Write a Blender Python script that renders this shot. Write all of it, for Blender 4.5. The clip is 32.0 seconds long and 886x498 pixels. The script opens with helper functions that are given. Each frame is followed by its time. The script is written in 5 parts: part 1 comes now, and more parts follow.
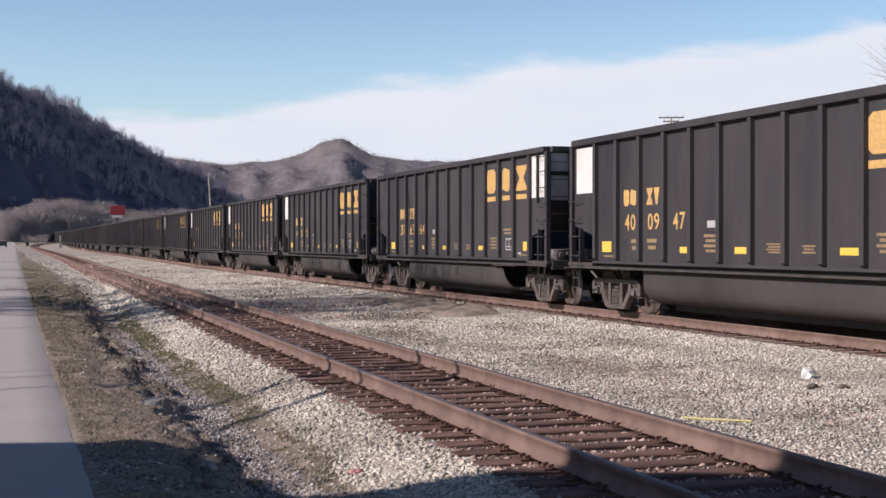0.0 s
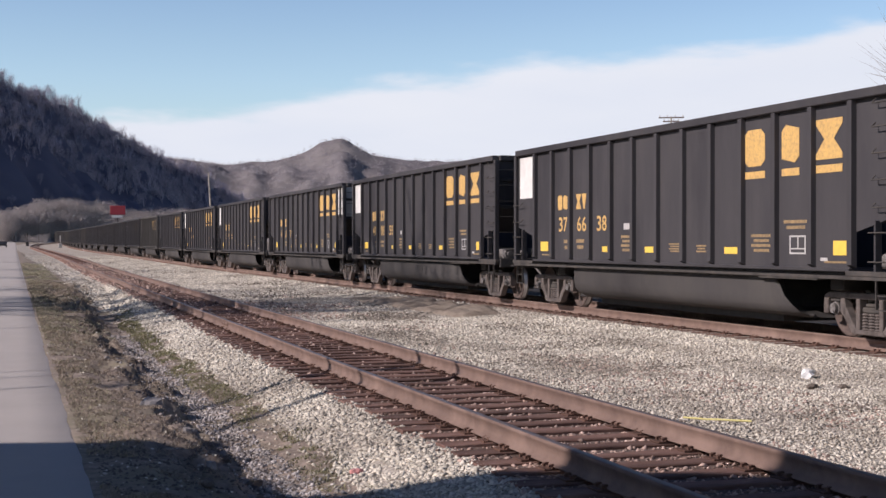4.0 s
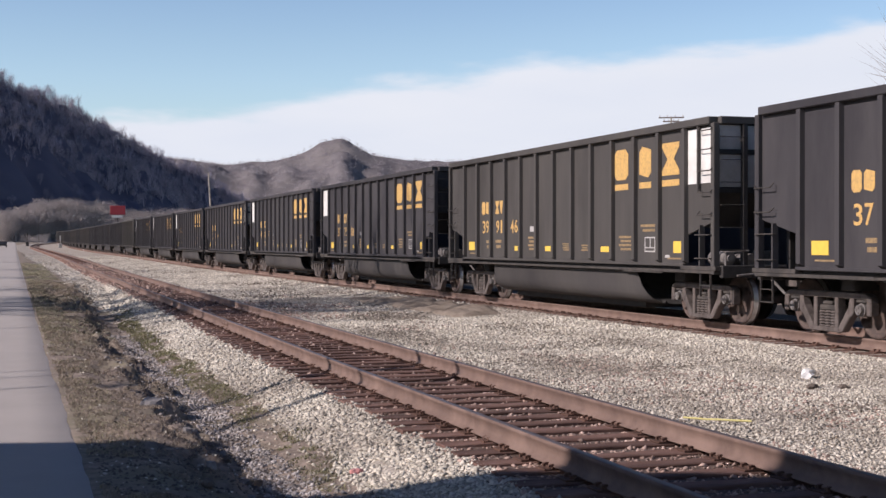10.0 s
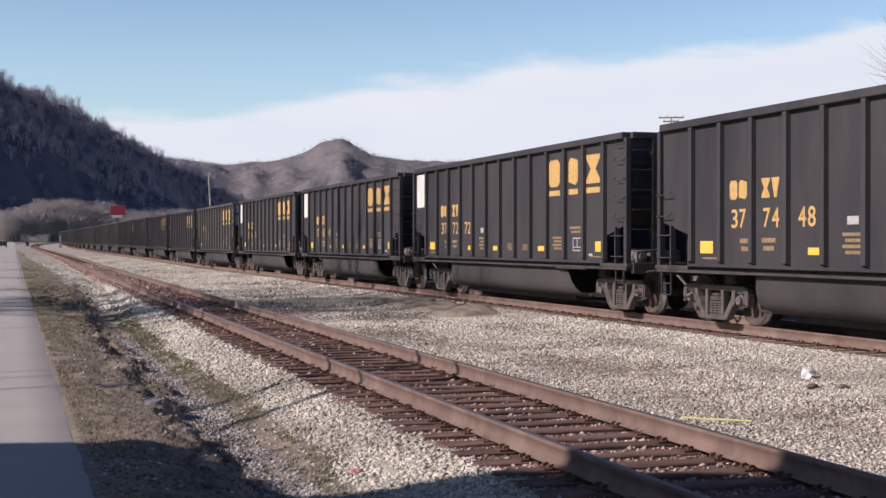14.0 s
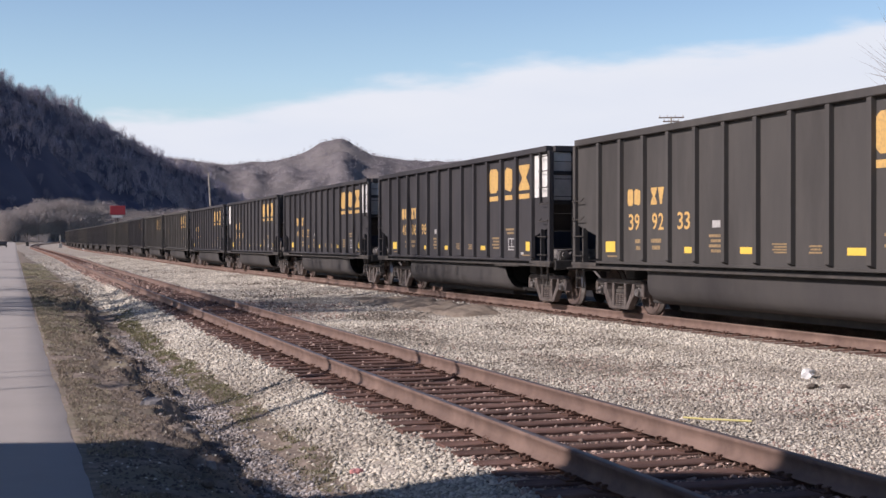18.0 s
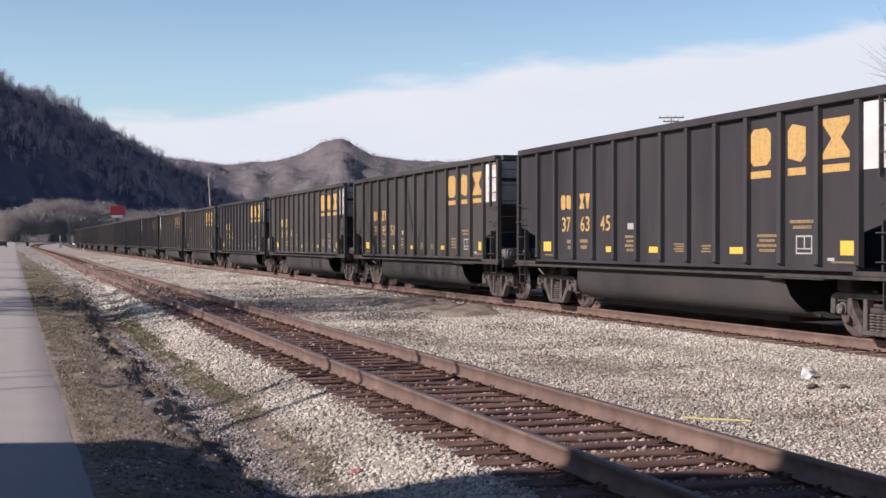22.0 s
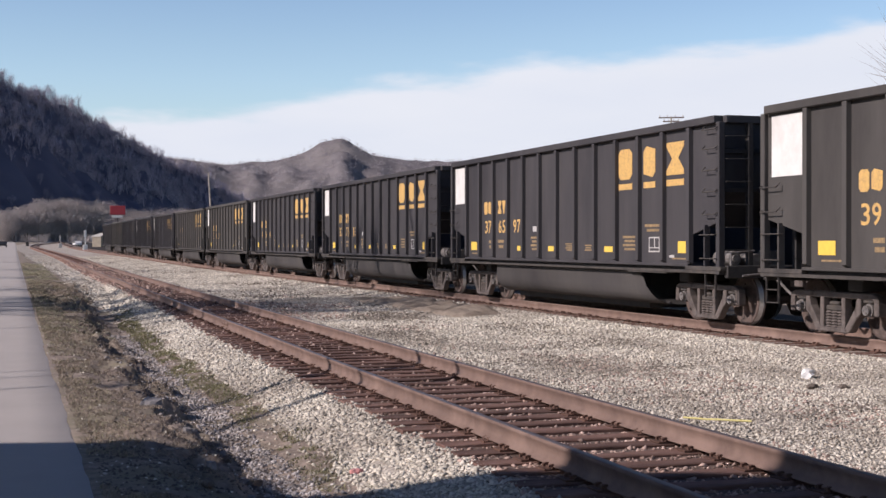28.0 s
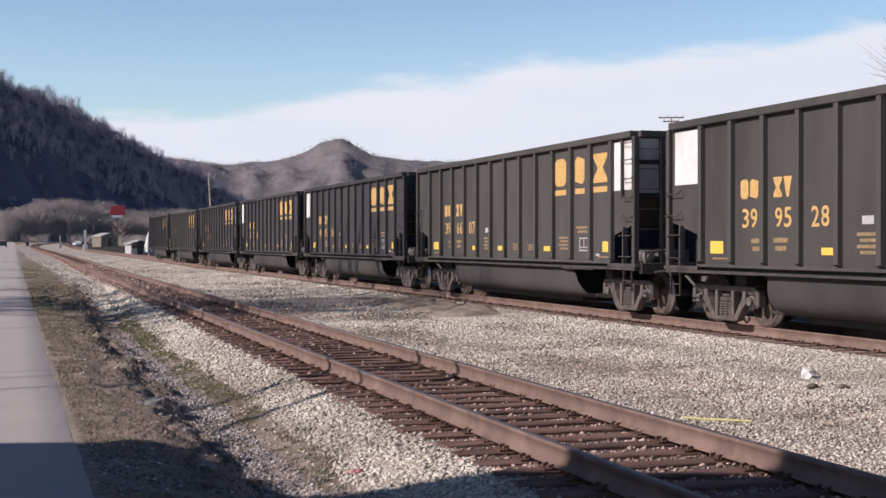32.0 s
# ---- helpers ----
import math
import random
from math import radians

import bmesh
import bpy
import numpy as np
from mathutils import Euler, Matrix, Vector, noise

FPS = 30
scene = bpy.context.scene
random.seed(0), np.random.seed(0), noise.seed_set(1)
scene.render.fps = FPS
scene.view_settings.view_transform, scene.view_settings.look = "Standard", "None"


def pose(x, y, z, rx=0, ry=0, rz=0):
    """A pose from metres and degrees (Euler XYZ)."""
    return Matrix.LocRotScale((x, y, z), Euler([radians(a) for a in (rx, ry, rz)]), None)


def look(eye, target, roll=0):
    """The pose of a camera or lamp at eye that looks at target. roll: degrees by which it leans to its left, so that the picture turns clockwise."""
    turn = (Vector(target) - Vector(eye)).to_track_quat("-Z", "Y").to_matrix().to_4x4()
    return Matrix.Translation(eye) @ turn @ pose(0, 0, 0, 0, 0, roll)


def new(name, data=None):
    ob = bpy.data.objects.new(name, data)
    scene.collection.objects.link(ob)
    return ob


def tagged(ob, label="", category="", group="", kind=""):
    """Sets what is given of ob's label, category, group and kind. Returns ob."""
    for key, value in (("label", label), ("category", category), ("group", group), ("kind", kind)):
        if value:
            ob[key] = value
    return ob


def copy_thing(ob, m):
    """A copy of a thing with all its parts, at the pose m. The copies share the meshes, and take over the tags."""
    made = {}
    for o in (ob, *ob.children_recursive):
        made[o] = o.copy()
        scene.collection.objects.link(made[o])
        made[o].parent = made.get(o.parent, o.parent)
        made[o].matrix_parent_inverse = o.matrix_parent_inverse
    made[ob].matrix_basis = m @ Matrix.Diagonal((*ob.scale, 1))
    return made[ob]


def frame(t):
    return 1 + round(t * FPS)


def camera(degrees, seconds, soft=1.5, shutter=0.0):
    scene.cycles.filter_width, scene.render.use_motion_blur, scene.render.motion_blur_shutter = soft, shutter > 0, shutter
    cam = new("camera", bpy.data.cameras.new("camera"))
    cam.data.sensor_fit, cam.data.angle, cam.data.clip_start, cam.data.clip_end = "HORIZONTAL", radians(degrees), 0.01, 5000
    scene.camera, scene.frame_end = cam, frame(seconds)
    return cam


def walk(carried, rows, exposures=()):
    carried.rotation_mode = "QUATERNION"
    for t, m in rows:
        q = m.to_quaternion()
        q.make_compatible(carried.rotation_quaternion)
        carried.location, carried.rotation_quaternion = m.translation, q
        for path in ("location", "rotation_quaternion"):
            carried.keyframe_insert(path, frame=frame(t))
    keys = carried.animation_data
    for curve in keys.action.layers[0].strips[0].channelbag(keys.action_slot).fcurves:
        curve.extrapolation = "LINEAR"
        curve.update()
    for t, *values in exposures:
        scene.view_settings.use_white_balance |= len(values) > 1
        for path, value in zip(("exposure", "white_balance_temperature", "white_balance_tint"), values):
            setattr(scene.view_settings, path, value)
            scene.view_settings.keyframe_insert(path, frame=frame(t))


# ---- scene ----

# ================= camera =================
CAM_Z = 1.65
cam = camera(36.79, 32.0, soft=1.5)
EYE = (0.0, 0.0, CAM_Z)
YAW, TILT = 18.08, -0.246
AIM = (math.sin(radians(YAW)), math.cos(radians(YAW)), CAM_Z + math.tan(radians(TILT)))
walk(cam, [(0.0, look(EYE, AIM)), (32.0, look(EYE, AIM))],
     exposures=[(0.0, 0.0, 6800.0, 14.0), (32.0, 0.0, 6800.0, 14.0)])

# ================= sky and sun =================
SUN_EL, SUN_LEFT = 32.0, 93.0      # degrees up, degrees left of the track's direction (+Y)
to_sun = Vector((-math.sin(radians(SUN_LEFT)) * math.cos(radians(SUN_EL)),
                 math.cos(radians(SUN_LEFT)) * math.cos(radians(SUN_EL)), math.sin(radians(SUN_EL))))
sun = new("sun", bpy.data.lights.new("sun", "SUN"))
sun.data.energy, sun.data.angle, sun.data.color = 4.9, radians(0.53), (1.0, 0.925, 0.915)
sun.matrix_world = look(to_sun * 50, (0, 0, 0))

world = bpy.data.worlds.new("sky")
scene.world = world
world.use_nodes = True


def wire(nt, a, ai, b, bi):
    nt.links.new(a.outputs[ai], b.inputs[bi])


def build_sky():
    nt = world.node_tree
    nt.nodes.clear()
    out = nt.nodes.new("ShaderNodeOutputWorld")
    bg = nt.nodes.new("ShaderNodeBackground")
    sky = nt.nodes.new("ShaderNodeTexSky")
    sky.sky_type, sky.sun_disc = "NISHITA", False
    sky.sun_elevation, sky.sun_rotation = radians(SUN_EL), radians(-SUN_LEFT)
    sky.air_density, sky.dust_density, sky.ozone_density = 1.0, 0.6, 2.0
    tc = nt.nodes.new("ShaderNodeTexCoord")
    # a cloud bank whose upper edge climbs to the right, plus a ragged edge
    dot = nt.nodes.new("ShaderNodeVectorMath"); dot.operation = "DOT_PRODUCT"
    dot.inputs[1].default_value = CLOUD_N
    noi = nt.nodes.new("ShaderNodeTexNoise")
    noi.inputs["Scale"].default_value, noi.inputs["Detail"].default_value, noi.inputs["Roughness"].default_value = 10.0, 6.0, 0.5
    mp = nt.nodes.new("ShaderNodeMapping"); mp.inputs["Scale"].default_value = (1.0, 1.0, 4.0)
    sc = nt.nodes.new("ShaderNodeMath"); sc.operation = "MULTIPLY_ADD"; sc.inputs[1].default_value, sc.inputs[2].default_value = 0.058, -0.029
    add = nt.nodes.new("ShaderNodeMath"); add.operation = "ADD"
    rmp = nt.nodes.new("ShaderNodeMapRange"); rmp.interpolation_type = "SMOOTHSTEP"
    rmp.inputs["From Min"].default_value, rmp.inputs["From Max"].default_value = -0.004, 0.016
    mix = nt.nodes.new("ShaderNodeMix"); mix.data_type = "RGBA"
    noi2 = nt.nodes.new("ShaderNodeTexNoise"); noi2.inputs["Scale"].default_value, noi2.inputs["Detail"].default_value = 5.0, 5.0
    ccol = nt.nodes.new("ShaderNodeMix"); ccol.data_type = "RGBA"
    ccol.inputs[6].default_value, ccol.inputs[7].default_value = (5.0, 5.65, 6.75, 1), (6.1, 6.5, 7.1, 1)
    wire(nt, tc, "Generated", dot, 0)
    wire(nt, tc, "Generated", mp, 0); wire(nt, mp, 0, noi, "Vector"); wire(nt, mp, 0, noi2, "Vector")
    wire(nt, noi, 0, sc, 0); wire(nt, sc, 0, add, 0); nt.links.new(dot.outputs["Value"], add.inputs[1])
    wire(nt, add, 0, rmp, "Value")
    nt.links.new(noi2.outputs[0], ccol.inputs[0])
    nt.links.new(rmp.outputs[0], mix.inputs[0])
    tint = nt.nodes.new("ShaderNodeMix"); tint.data_type, tint.blend_type = "RGBA", "MULTIPLY"
    tint.inputs[0].default_value, tint.inputs[7].default_value = 1.0, (1.0, 1.06, 1.13, 1)
    nt.links.new(sky.outputs[0], tint.inputs[6])
    sep = nt.nodes.new("ShaderNodeSeparateXYZ"); wire(nt, tc, "Generated", sep, 0)
    deep = nt.nodes.new("ShaderNodeMapRange")
    for key, value in (("From Min", 0.12), ("From Max", 0.75), ("To Min", 1.05), ("To Max", 0.215)):
        deep.inputs[key].default_value = value
    wire(nt, sep, "Z", deep, "Value")
    zen = nt.nodes.new("ShaderNodeVectorMath"); zen.operation = "SCALE"
    nt.links.new(tint.outputs[2], zen.inputs[0]); nt.links.new(deep.outputs[0], zen.inputs["Scale"])
    blue = nt.nodes.new("ShaderNodeMix"); blue.data_type = "RGBA"
    blue.inputs[6].default_value, blue.inputs[7].default_value = (1, 1, 1, 1), (0.72, 0.84, 1.14, 1)
    climb = nt.nodes.new("ShaderNodeMapRange")
    climb.inputs["From Min"].default_value, climb.inputs["From Max"].default_value = 0.15, 0.6
    wire(nt, sep, "Z", climb, "Value"); nt.links.new(climb.outputs[0], blue.inputs[0])
    clear = nt.nodes.new("ShaderNodeVectorMath"); clear.operation = "MULTIPLY"
    nt.links.new(zen.outputs[0], clear.inputs[0]); nt.links.new(blue.outputs[2], clear.inputs[1])
    nt.links.new(clear.outputs[0], mix.inputs[6]); nt.links.new(ccol.outputs[2], mix.inputs[7])
    nt.links.new(mix.outputs[2], bg.inputs[0])
    bg.inputs[1].default_value = 0.135
    nt.links.new(bg.outputs[0], out.inputs[0])


CLOUD_N = (0.0, 0.0, -1.0)
def cloud_plane():
    """The plane through the eye that holds the cloud bank's upper edge."""
    def way(az, el):
        a, e = radians(az), radians(el)
        return Vector((math.sin(a) * math.cos(e), math.cos(a) * math.cos(e), math.sin(e)))
    n = way(4.0, 5.4).cross(way(36.0, 9.2)).normalized()
    return tuple(n if n.z < 0 else -n)
CLOUD_N = cloud_plane()
build_sky()

# ================= materials =================
def mat(name, base, rough=0.8, metal=0.0, var=None, scale=6.0, var2=None, scale2=0.6, bump=0.0, bscale=40.0, rand=0.0, island=0.0, spec=0.3, stretch=(1, 1, 1)):
    m = bpy.data.materials.new(name)
    m.use_nodes = True
    nt = m.node_tree
    b = nt.nodes["Principled BSDF"]
    b.inputs["Roughness"].default_value, b.inputs["Metallic"].default_value = rough, metal
    b.inputs["Specular IOR Level"].default_value = spec
    tc = nt.nodes.new("ShaderNodeTexCoord")
    mp = nt.nodes.new("ShaderNodeMapping"); mp.inputs["Scale"].default_value = stretch
    wire(nt, tc, "Object", mp, 0)
    col = nt.nodes.new("ShaderNodeRGB"); col.outputs[0].default_value = (*base, 1)
    last = col.outputs[0]
    def layer(other, sc, lo, hi, last):
        n = nt.nodes.new("ShaderNodeTexNoise")
        n.inputs["Scale"].default_value, n.inputs["Detail"].default_value, n.inputs["Roughness"].default_value = sc, 6, 0.65
        wire(nt, mp, 0, n, "Vector")
        r = nt.nodes.new("ShaderNodeMapRange"); r.inputs["From Min"].default_value, r.inputs["From Max"].default_value = lo, hi
        wire(nt, n, 0, r, 0)
        x = nt.nodes.new("ShaderNodeMix"); x.data_type = "RGBA"
        nt.links.new(r.outputs[0], x.inputs[0]); nt.links.new(last, x.inputs[6]); x.inputs[7].default_value = (*other, 1)
        return x.outputs[2]
    if var:
        last = layer(var, scale, 0.38, 0.66, last)
    if var2:
        last = layer(var2, scale2, 0.48, 0.68, last)
    if rand or island:
        src = nt.nodes.new("ShaderNodeObjectInfo" if rand else "ShaderNodeNewGeometry")
        r = nt.nodes.new("ShaderNodeMapRange")
        k = rand or island
        r.inputs["To Min"].default_value, r.inputs["To Max"].default_value = 1 - k, 1 + k
        nt.links.new(src.outputs["Random" if rand else "Random Per Island"], r.inputs[0])
        x = nt.nodes.new("ShaderNodeMix"); x.data_type, x.blend_type = "RGBA", "MULTIPLY"; x.inputs[0].default_value = 1
        nt.links.new(last, x.inputs[6])
        cmb = nt.nodes.new("ShaderNodeCombineColor")
        for i in range(3):
            nt.links.new(r.outputs[0], cmb.inputs[i])
        nt.links.new(cmb.outputs[0], x.inputs[7]); last = x.outputs[2]
    nt.links.new(last, b.inputs["Base Color"])
    if bump:
        n = nt.nodes.new("ShaderNodeTexNoise"); n.inputs["Scale"].default_value, n.inputs["Detail"].default_value = bscale, 4
        wire(nt, mp, 0, n, "Vector")
        bp = nt.nodes.new("ShaderNodeBump"); bp.inputs["Strength"].default_value, bp.inputs["Distance"].default_value = bump, 0.02
        wire(nt, n, 0, bp, "Height"); wire(nt, bp, 0, b, "Normal")
    return m


M_BODY = mat("car_paint", (0.053, 0.0505, 0.0545), 0.66, 0, (0.067, 0.063, 0.065), 1.2, (0.041, 0.039, 0.043), 0.5, 0.06, 25, rand=0.09, spec=0.12, stretch=(1, 1, 0.3))
M_DUSTY = mat("dusty_car_paint", (0.073, 0.0685, 0.066), 0.75, 0, (0.088, 0.082, 0.077), 1.2, (0.058, 0.054, 0.052), 0.5, 0.06, 25, rand=0.07, spec=0.1, stretch=(1, 1, 0.3))
M_STEEL = mat("dusty_underframe", (0.058, 0.053, 0.050), 0.75, 0, (0.085, 0.073, 0.064), 5, (0.04, 0.036, 0.034), 2, 0.15, 40)
M_TUB = mat("tub_steel", (0.054, 0.050, 0.050), 0.7, 0, (0.070, 0.064, 0.060), 1.6, (0.038, 0.035, 0.035), 0.7, 0.05, 30, spec=0.15, stretch=(1, 0.5, 0.35))
M_TRUCK = mat("cast_truck", (0.10, 0.084, 0.078), 0.8, 0, (0.15, 0.125, 0.113), 7, (0.055, 0.045, 0.041), 2.5, 0.3, 50)
M_WHEEL = mat("wheel_rust", (0.115, 0.083, 0.072), 0.8, 0, (0.06, 0.046, 0.041), 6, bump=0.2)
M_TREAD = mat("wheel_tread", (0.5, 0.48, 0.46), 0.45, 0.7, (0.36, 0.33, 0.31), 12)
# Black that also puts the shade of recesses and underframe into the colour.
M_BLACK = mat("shade_black", (0.034, 0.032, 0.032), 0.85, 0, (0.05, 0.046, 0.044), 4)
M_WHITE = mat("panel_white", (0.72, 0.71, 0.68), 0.6, 0, (0.66, 0.645, 0.615), 3, (0.58, 0.56, 0.53), 1.2)
M_GOLD = mat("lettering_yellow", (0.65, 0.41, 0.14), 0.6, 0, (0.56, 0.35, 0.13), 9, (0.42, 0.27, 0.12), 22)
M_REFLECT = mat("reflective_yellow", (0.80, 0.55, 0.10), 0.45, 0, (0.74, 0.49, 0.09), 8)
M_FADED = mat("faded_stencil", (0.34, 0.235, 0.12), 0.7, 0, (0.17, 0.125, 0.075), 20)
M_GREYPAINT = mat("stencil_white", (0.5, 0.49, 0.47), 0.6, 0, (0.38, 0.36, 0.35), 15)
M_RAIL = mat("rail_rust", (0.185, 0.124, 0.10), 0.8, 0, (0.135, 0.09, 0.075), 5, (0.235, 0.16, 0.13), 1.2, 0.15, 60)
M_RAILTOP = mat("rail_running_face", (0.135, 0.108, 0.10), 0.45, 0.35, (0.17, 0.135, 0.125), 6)
M_TIE = mat("creosoted_tie", (0.15, 0.083, 0.066), 0.9, 0, (0.185, 0.115, 0.094), 14, (0.08, 0.045, 0.035), 3, 0.5, 45, rand=0.3, stretch=(0.3, 1, 1))
M_PLATE = mat("rusty_plate", (0.125, 0.068, 0.05), 0.85, 0, (0.075, 0.044, 0.034), 20, bump=0.3, rand=0.2)
M_STONE = mat("ballast_stone", (0.585, 0.54, 0.465), 0.9, 0, (0.505, 0.46, 0.39), 3, (0.28, 0.245, 0.205), 0.45, 0.2, 60, island=0.42, stretch=(1, 0.4, 1))
M_BED = mat("ballast_bed", (0.45, 0.405, 0.355), 0.95, 0, (0.28, 0.245, 0.21), 22, (0.30, 0.265, 0.225), 0.45, 1.0, 26)
M_TRACKBED = mat("stained_bed", (0.17, 0.12, 0.10), 0.95, 0, (0.075, 0.052, 0.044), 18, (0.16, 0.125, 0.108), 0.7, 1.0, 28)
M_BROWNSTONE = mat("stained_stone", (0.42, 0.315, 0.27), 0.9, 0, (0.23, 0.15, 0.12), 3, bump=0.2, island=0.6)
M_RUSTSTONE = mat("rusty_debris", (0.28, 0.19, 0.15), 0.9, 0, (0.18, 0.12, 0.095), 3, bump=0.2, island=0.5)
M_BLUESTONE = mat("grey_stone", (0.40, 0.37, 0.36), 0.9, 0, (0.18, 0.163, 0.155), 3, bump=0.2, island=0.55)
M_ROAD = mat("worn_asphalt", (0.44, 0.405, 0.38), 0.95, 0, (0.41, 0.378, 0.355), 1.1, (0.455, 0.42, 0.393), 0.35, 0.25, 130, spec=0.1)
M_GROUND = mat("dead_grass_earth", (0.315, 0.255, 0.212), 0.95, 0, (0.155, 0.122, 0.098), 7.0, (0.225, 0.20, 0.135), 0.6, 0.8, 24)
M_MOSS = mat("ditch_moss", (0.225, 0.215, 0.12), 0.9, 0, (0.15, 0.145, 0.08), 1.5, island=0.35)
M_GRASS = mat("winter_grass", (0.33, 0.272, 0.215), 0.9, 0, (0.235, 0.19, 0.147), 1.2, island=0.32)
M_GREEN = mat("green_grass", (0.32, 0.295, 0.20), 0.9, 0, (0.225, 0.21, 0.135), 1.3, island=0.5)
M_DIRT = mat("dumped_dirt", (0.165, 0.135, 0.112), 0.95, 0, (0.085, 0.068, 0.056), 7, (0.21, 0.175, 0.148), 1.0, 1.0, 16)
M_MOUND = mat("mound_earth", (0.27, 0.222, 0.178), 0.95, 0, (0.19, 0.153, 0.12), 6, (0.225, 0.19, 0.155), 0.8, 0.8, 26)
M_SMEAR = mat("dirty_fines", (0.235, 0.205, 0.17), 0.95, 0, (0.155, 0.13, 0.108), 5, island=0.3)
# Near-black that stands in for shade on the ground below the train.
M_SHADE = mat("coal_dust", (0.036, 0.033, 0.032), 0.95, 0, (0.05, 0.045, 0.042), 4, bump=0.6, bscale=20, spec=0.1)
M_BARK = mat("bare_twigs", (0.185, 0.16, 0.15), 0.95, 0, (0.14, 0.12, 0.112), 0.02, island=0.25)
# Bark colour lightened, putting in light that the crowded crowns shade out.
M_VALLEY = mat("lightened_valley_twigs", (0.42, 0.375, 0.355), 0.95, 0, (0.33, 0.292, 0.28), 0.03, island=0.25)
# Blue haze of distance is put into the hill trees' colour.
M_HILLWOOD = mat("hazed_hill_twigs", (0.37, 0.345, 0.40), 0.95, 0, (0.22, 0.21, 0.275), 0.012, island=0.3)
# Lightened in the colour too, against far crowns shading themselves.
M_FARWOOD = mat("lightened_far_twigs", (0.36, 0.325, 0.335), 0.95, 0, (0.29, 0.262, 0.275), 0.004, island=0.2)
# Slope tinted blue so that its colour carries the haze.
M_HILL = mat("hazed_blue_slope", (0.088, 0.09, 0.134), 0.95, 0, (0.07, 0.071, 0.11), 0.02, (0.115, 0.115, 0.15), 0.006, 1.0, 0.2)
M_MOUNT = mat("far_slope", (0.18, 0.162, 0.168), 0.95, 0, (0.11, 0.101, 0.11), 0.055, (0.19, 0.172, 0.168), 0.006, 0.6, 0.08)
M_WOODPOLE = mat("weathered_pole", (0.4, 0.36, 0.31), 0.9, 0, (0.28, 0.25, 0.22), 4, bump=0.3)
M_REDSIGN = mat("red_sign", (0.36, 0.045, 0.06), 0.6, 0, (0.30, 0.04, 0.05), 2)
M_GEAR = mat("dusty_grey_gear", (0.20, 0.185, 0.178), 0.7, 0, (0.11, 0.10, 0.095), 7, bump=0.2)
M_ROCK = mat("grey_rock", (0.30, 0.28, 0.275), 0.9, 0, (0.19, 0.175, 0.17), 9, (0.36, 0.34, 0.33), 3, 0.5, 30)
M_CONCRETE = mat("pale_wall", (0.42, 0.40, 0.37), 0.9, 0, (0.33, 0.31, 0.29), 1.5, bump=0.2)
M_HUT = mat("dull_hut_wall", (0.24, 0.21, 0.165), 0.9, 0, (0.17, 0.15, 0.12), 1.5, bump=0.2)
M_DARKWALL = mat("brick_wall", (0.26, 0.13, 0.09), 0.9, 0, (0.2, 0.1, 0.07), 3, bump=0.3)
M_GLASS = mat("dark_glass", (0.02, 0.02, 0.025), 0.08, 0, spec=0.6)
M_CARPAINT = mat("car_white", (0.7, 0.7, 0.7), 0.3)
M_CARDARK = mat("car_dark", (0.03, 0.03, 0.035), 0.3)
M_YELLOWSTICK = mat("yellow_plastic", (0.72, 0.64, 0.28), 0.5)
M_PINK = mat("pink_litter", (0.58, 0.27, 0.26), 0.5)
M_PAPER = mat("white_paper", (0.80, 0.79, 0.78), 0.7, 0, (0.74, 0.73, 0.71), 20)
M_ENDWHITE = mat("grimy_white", (0.46, 0.435, 0.405), 0.7, 0, (0.32, 0.295, 0.27), 2.2, (0.54, 0.51, 0.48), 0.9)
M_WIRE = mat("black_cable", (0.02, 0.02, 0.02), 0.7)


# ================= mesh helpers =================
def part(name, bm, material, parent, label=""):
    """Links a bmesh (or a mesh) as one mesh object under a thing or part."""
    if isinstance(bm, bmesh.types.BMesh):
        me = bpy.data.meshes.new(name)
        bm.to_mesh(me); bm.free()
        me.materials.append(material)
    else:
        me = bm
    ob = new(name, me)
    if parent is not None:
        ob.parent = parent
    if label:
        ob["label"] = label
    return ob


def box(bm, x0, x1, y0, y1, z0, z1, m=None):
    r = bmesh.ops.create_cube(bm, size=1.0)
    t = Matrix.Translation(((x0 + x1) / 2, (y0 + y1) / 2, (z0 + z1) / 2)) @ Matrix.Diagonal((x1 - x0, y1 - y0, z1 - z0, 1))
    bmesh.ops.transform(bm, matrix=(m @ t) if m else t, verts=r["verts"])
    return r["verts"]


def bevel(bm, w, seg=1):
    bmesh.ops.bevel(bm, geom=bm.edges[:], offset=w, segments=seg, affect="EDGES", clamp_overlap=True)
    return bm


def boxed(x0, x1, y0, y1, z0, z1, w=0.0):
    bm = bmesh.new()
    box(bm, x0, x1, y0, y1, z0, z1)
    return bevel(bm, w) if w else bm


def tube(bm, a, b, r, seg=6, r2=None):
    """A round bar from a to b."""
    a, b = Vector(a), Vector(b)
    d = b - a
    q = d.to_track_quat("Z", "Y").to_matrix().to_4x4()
    g = bmesh.ops.create_cone(bm, cap_ends=True, segments=seg, radius1=r, radius2=r if r2 is None else r2, depth=d.length)
    bmesh.ops.transform(bm, matrix=Matrix.Translation((a + b) / 2) @ q, verts=g["verts"])


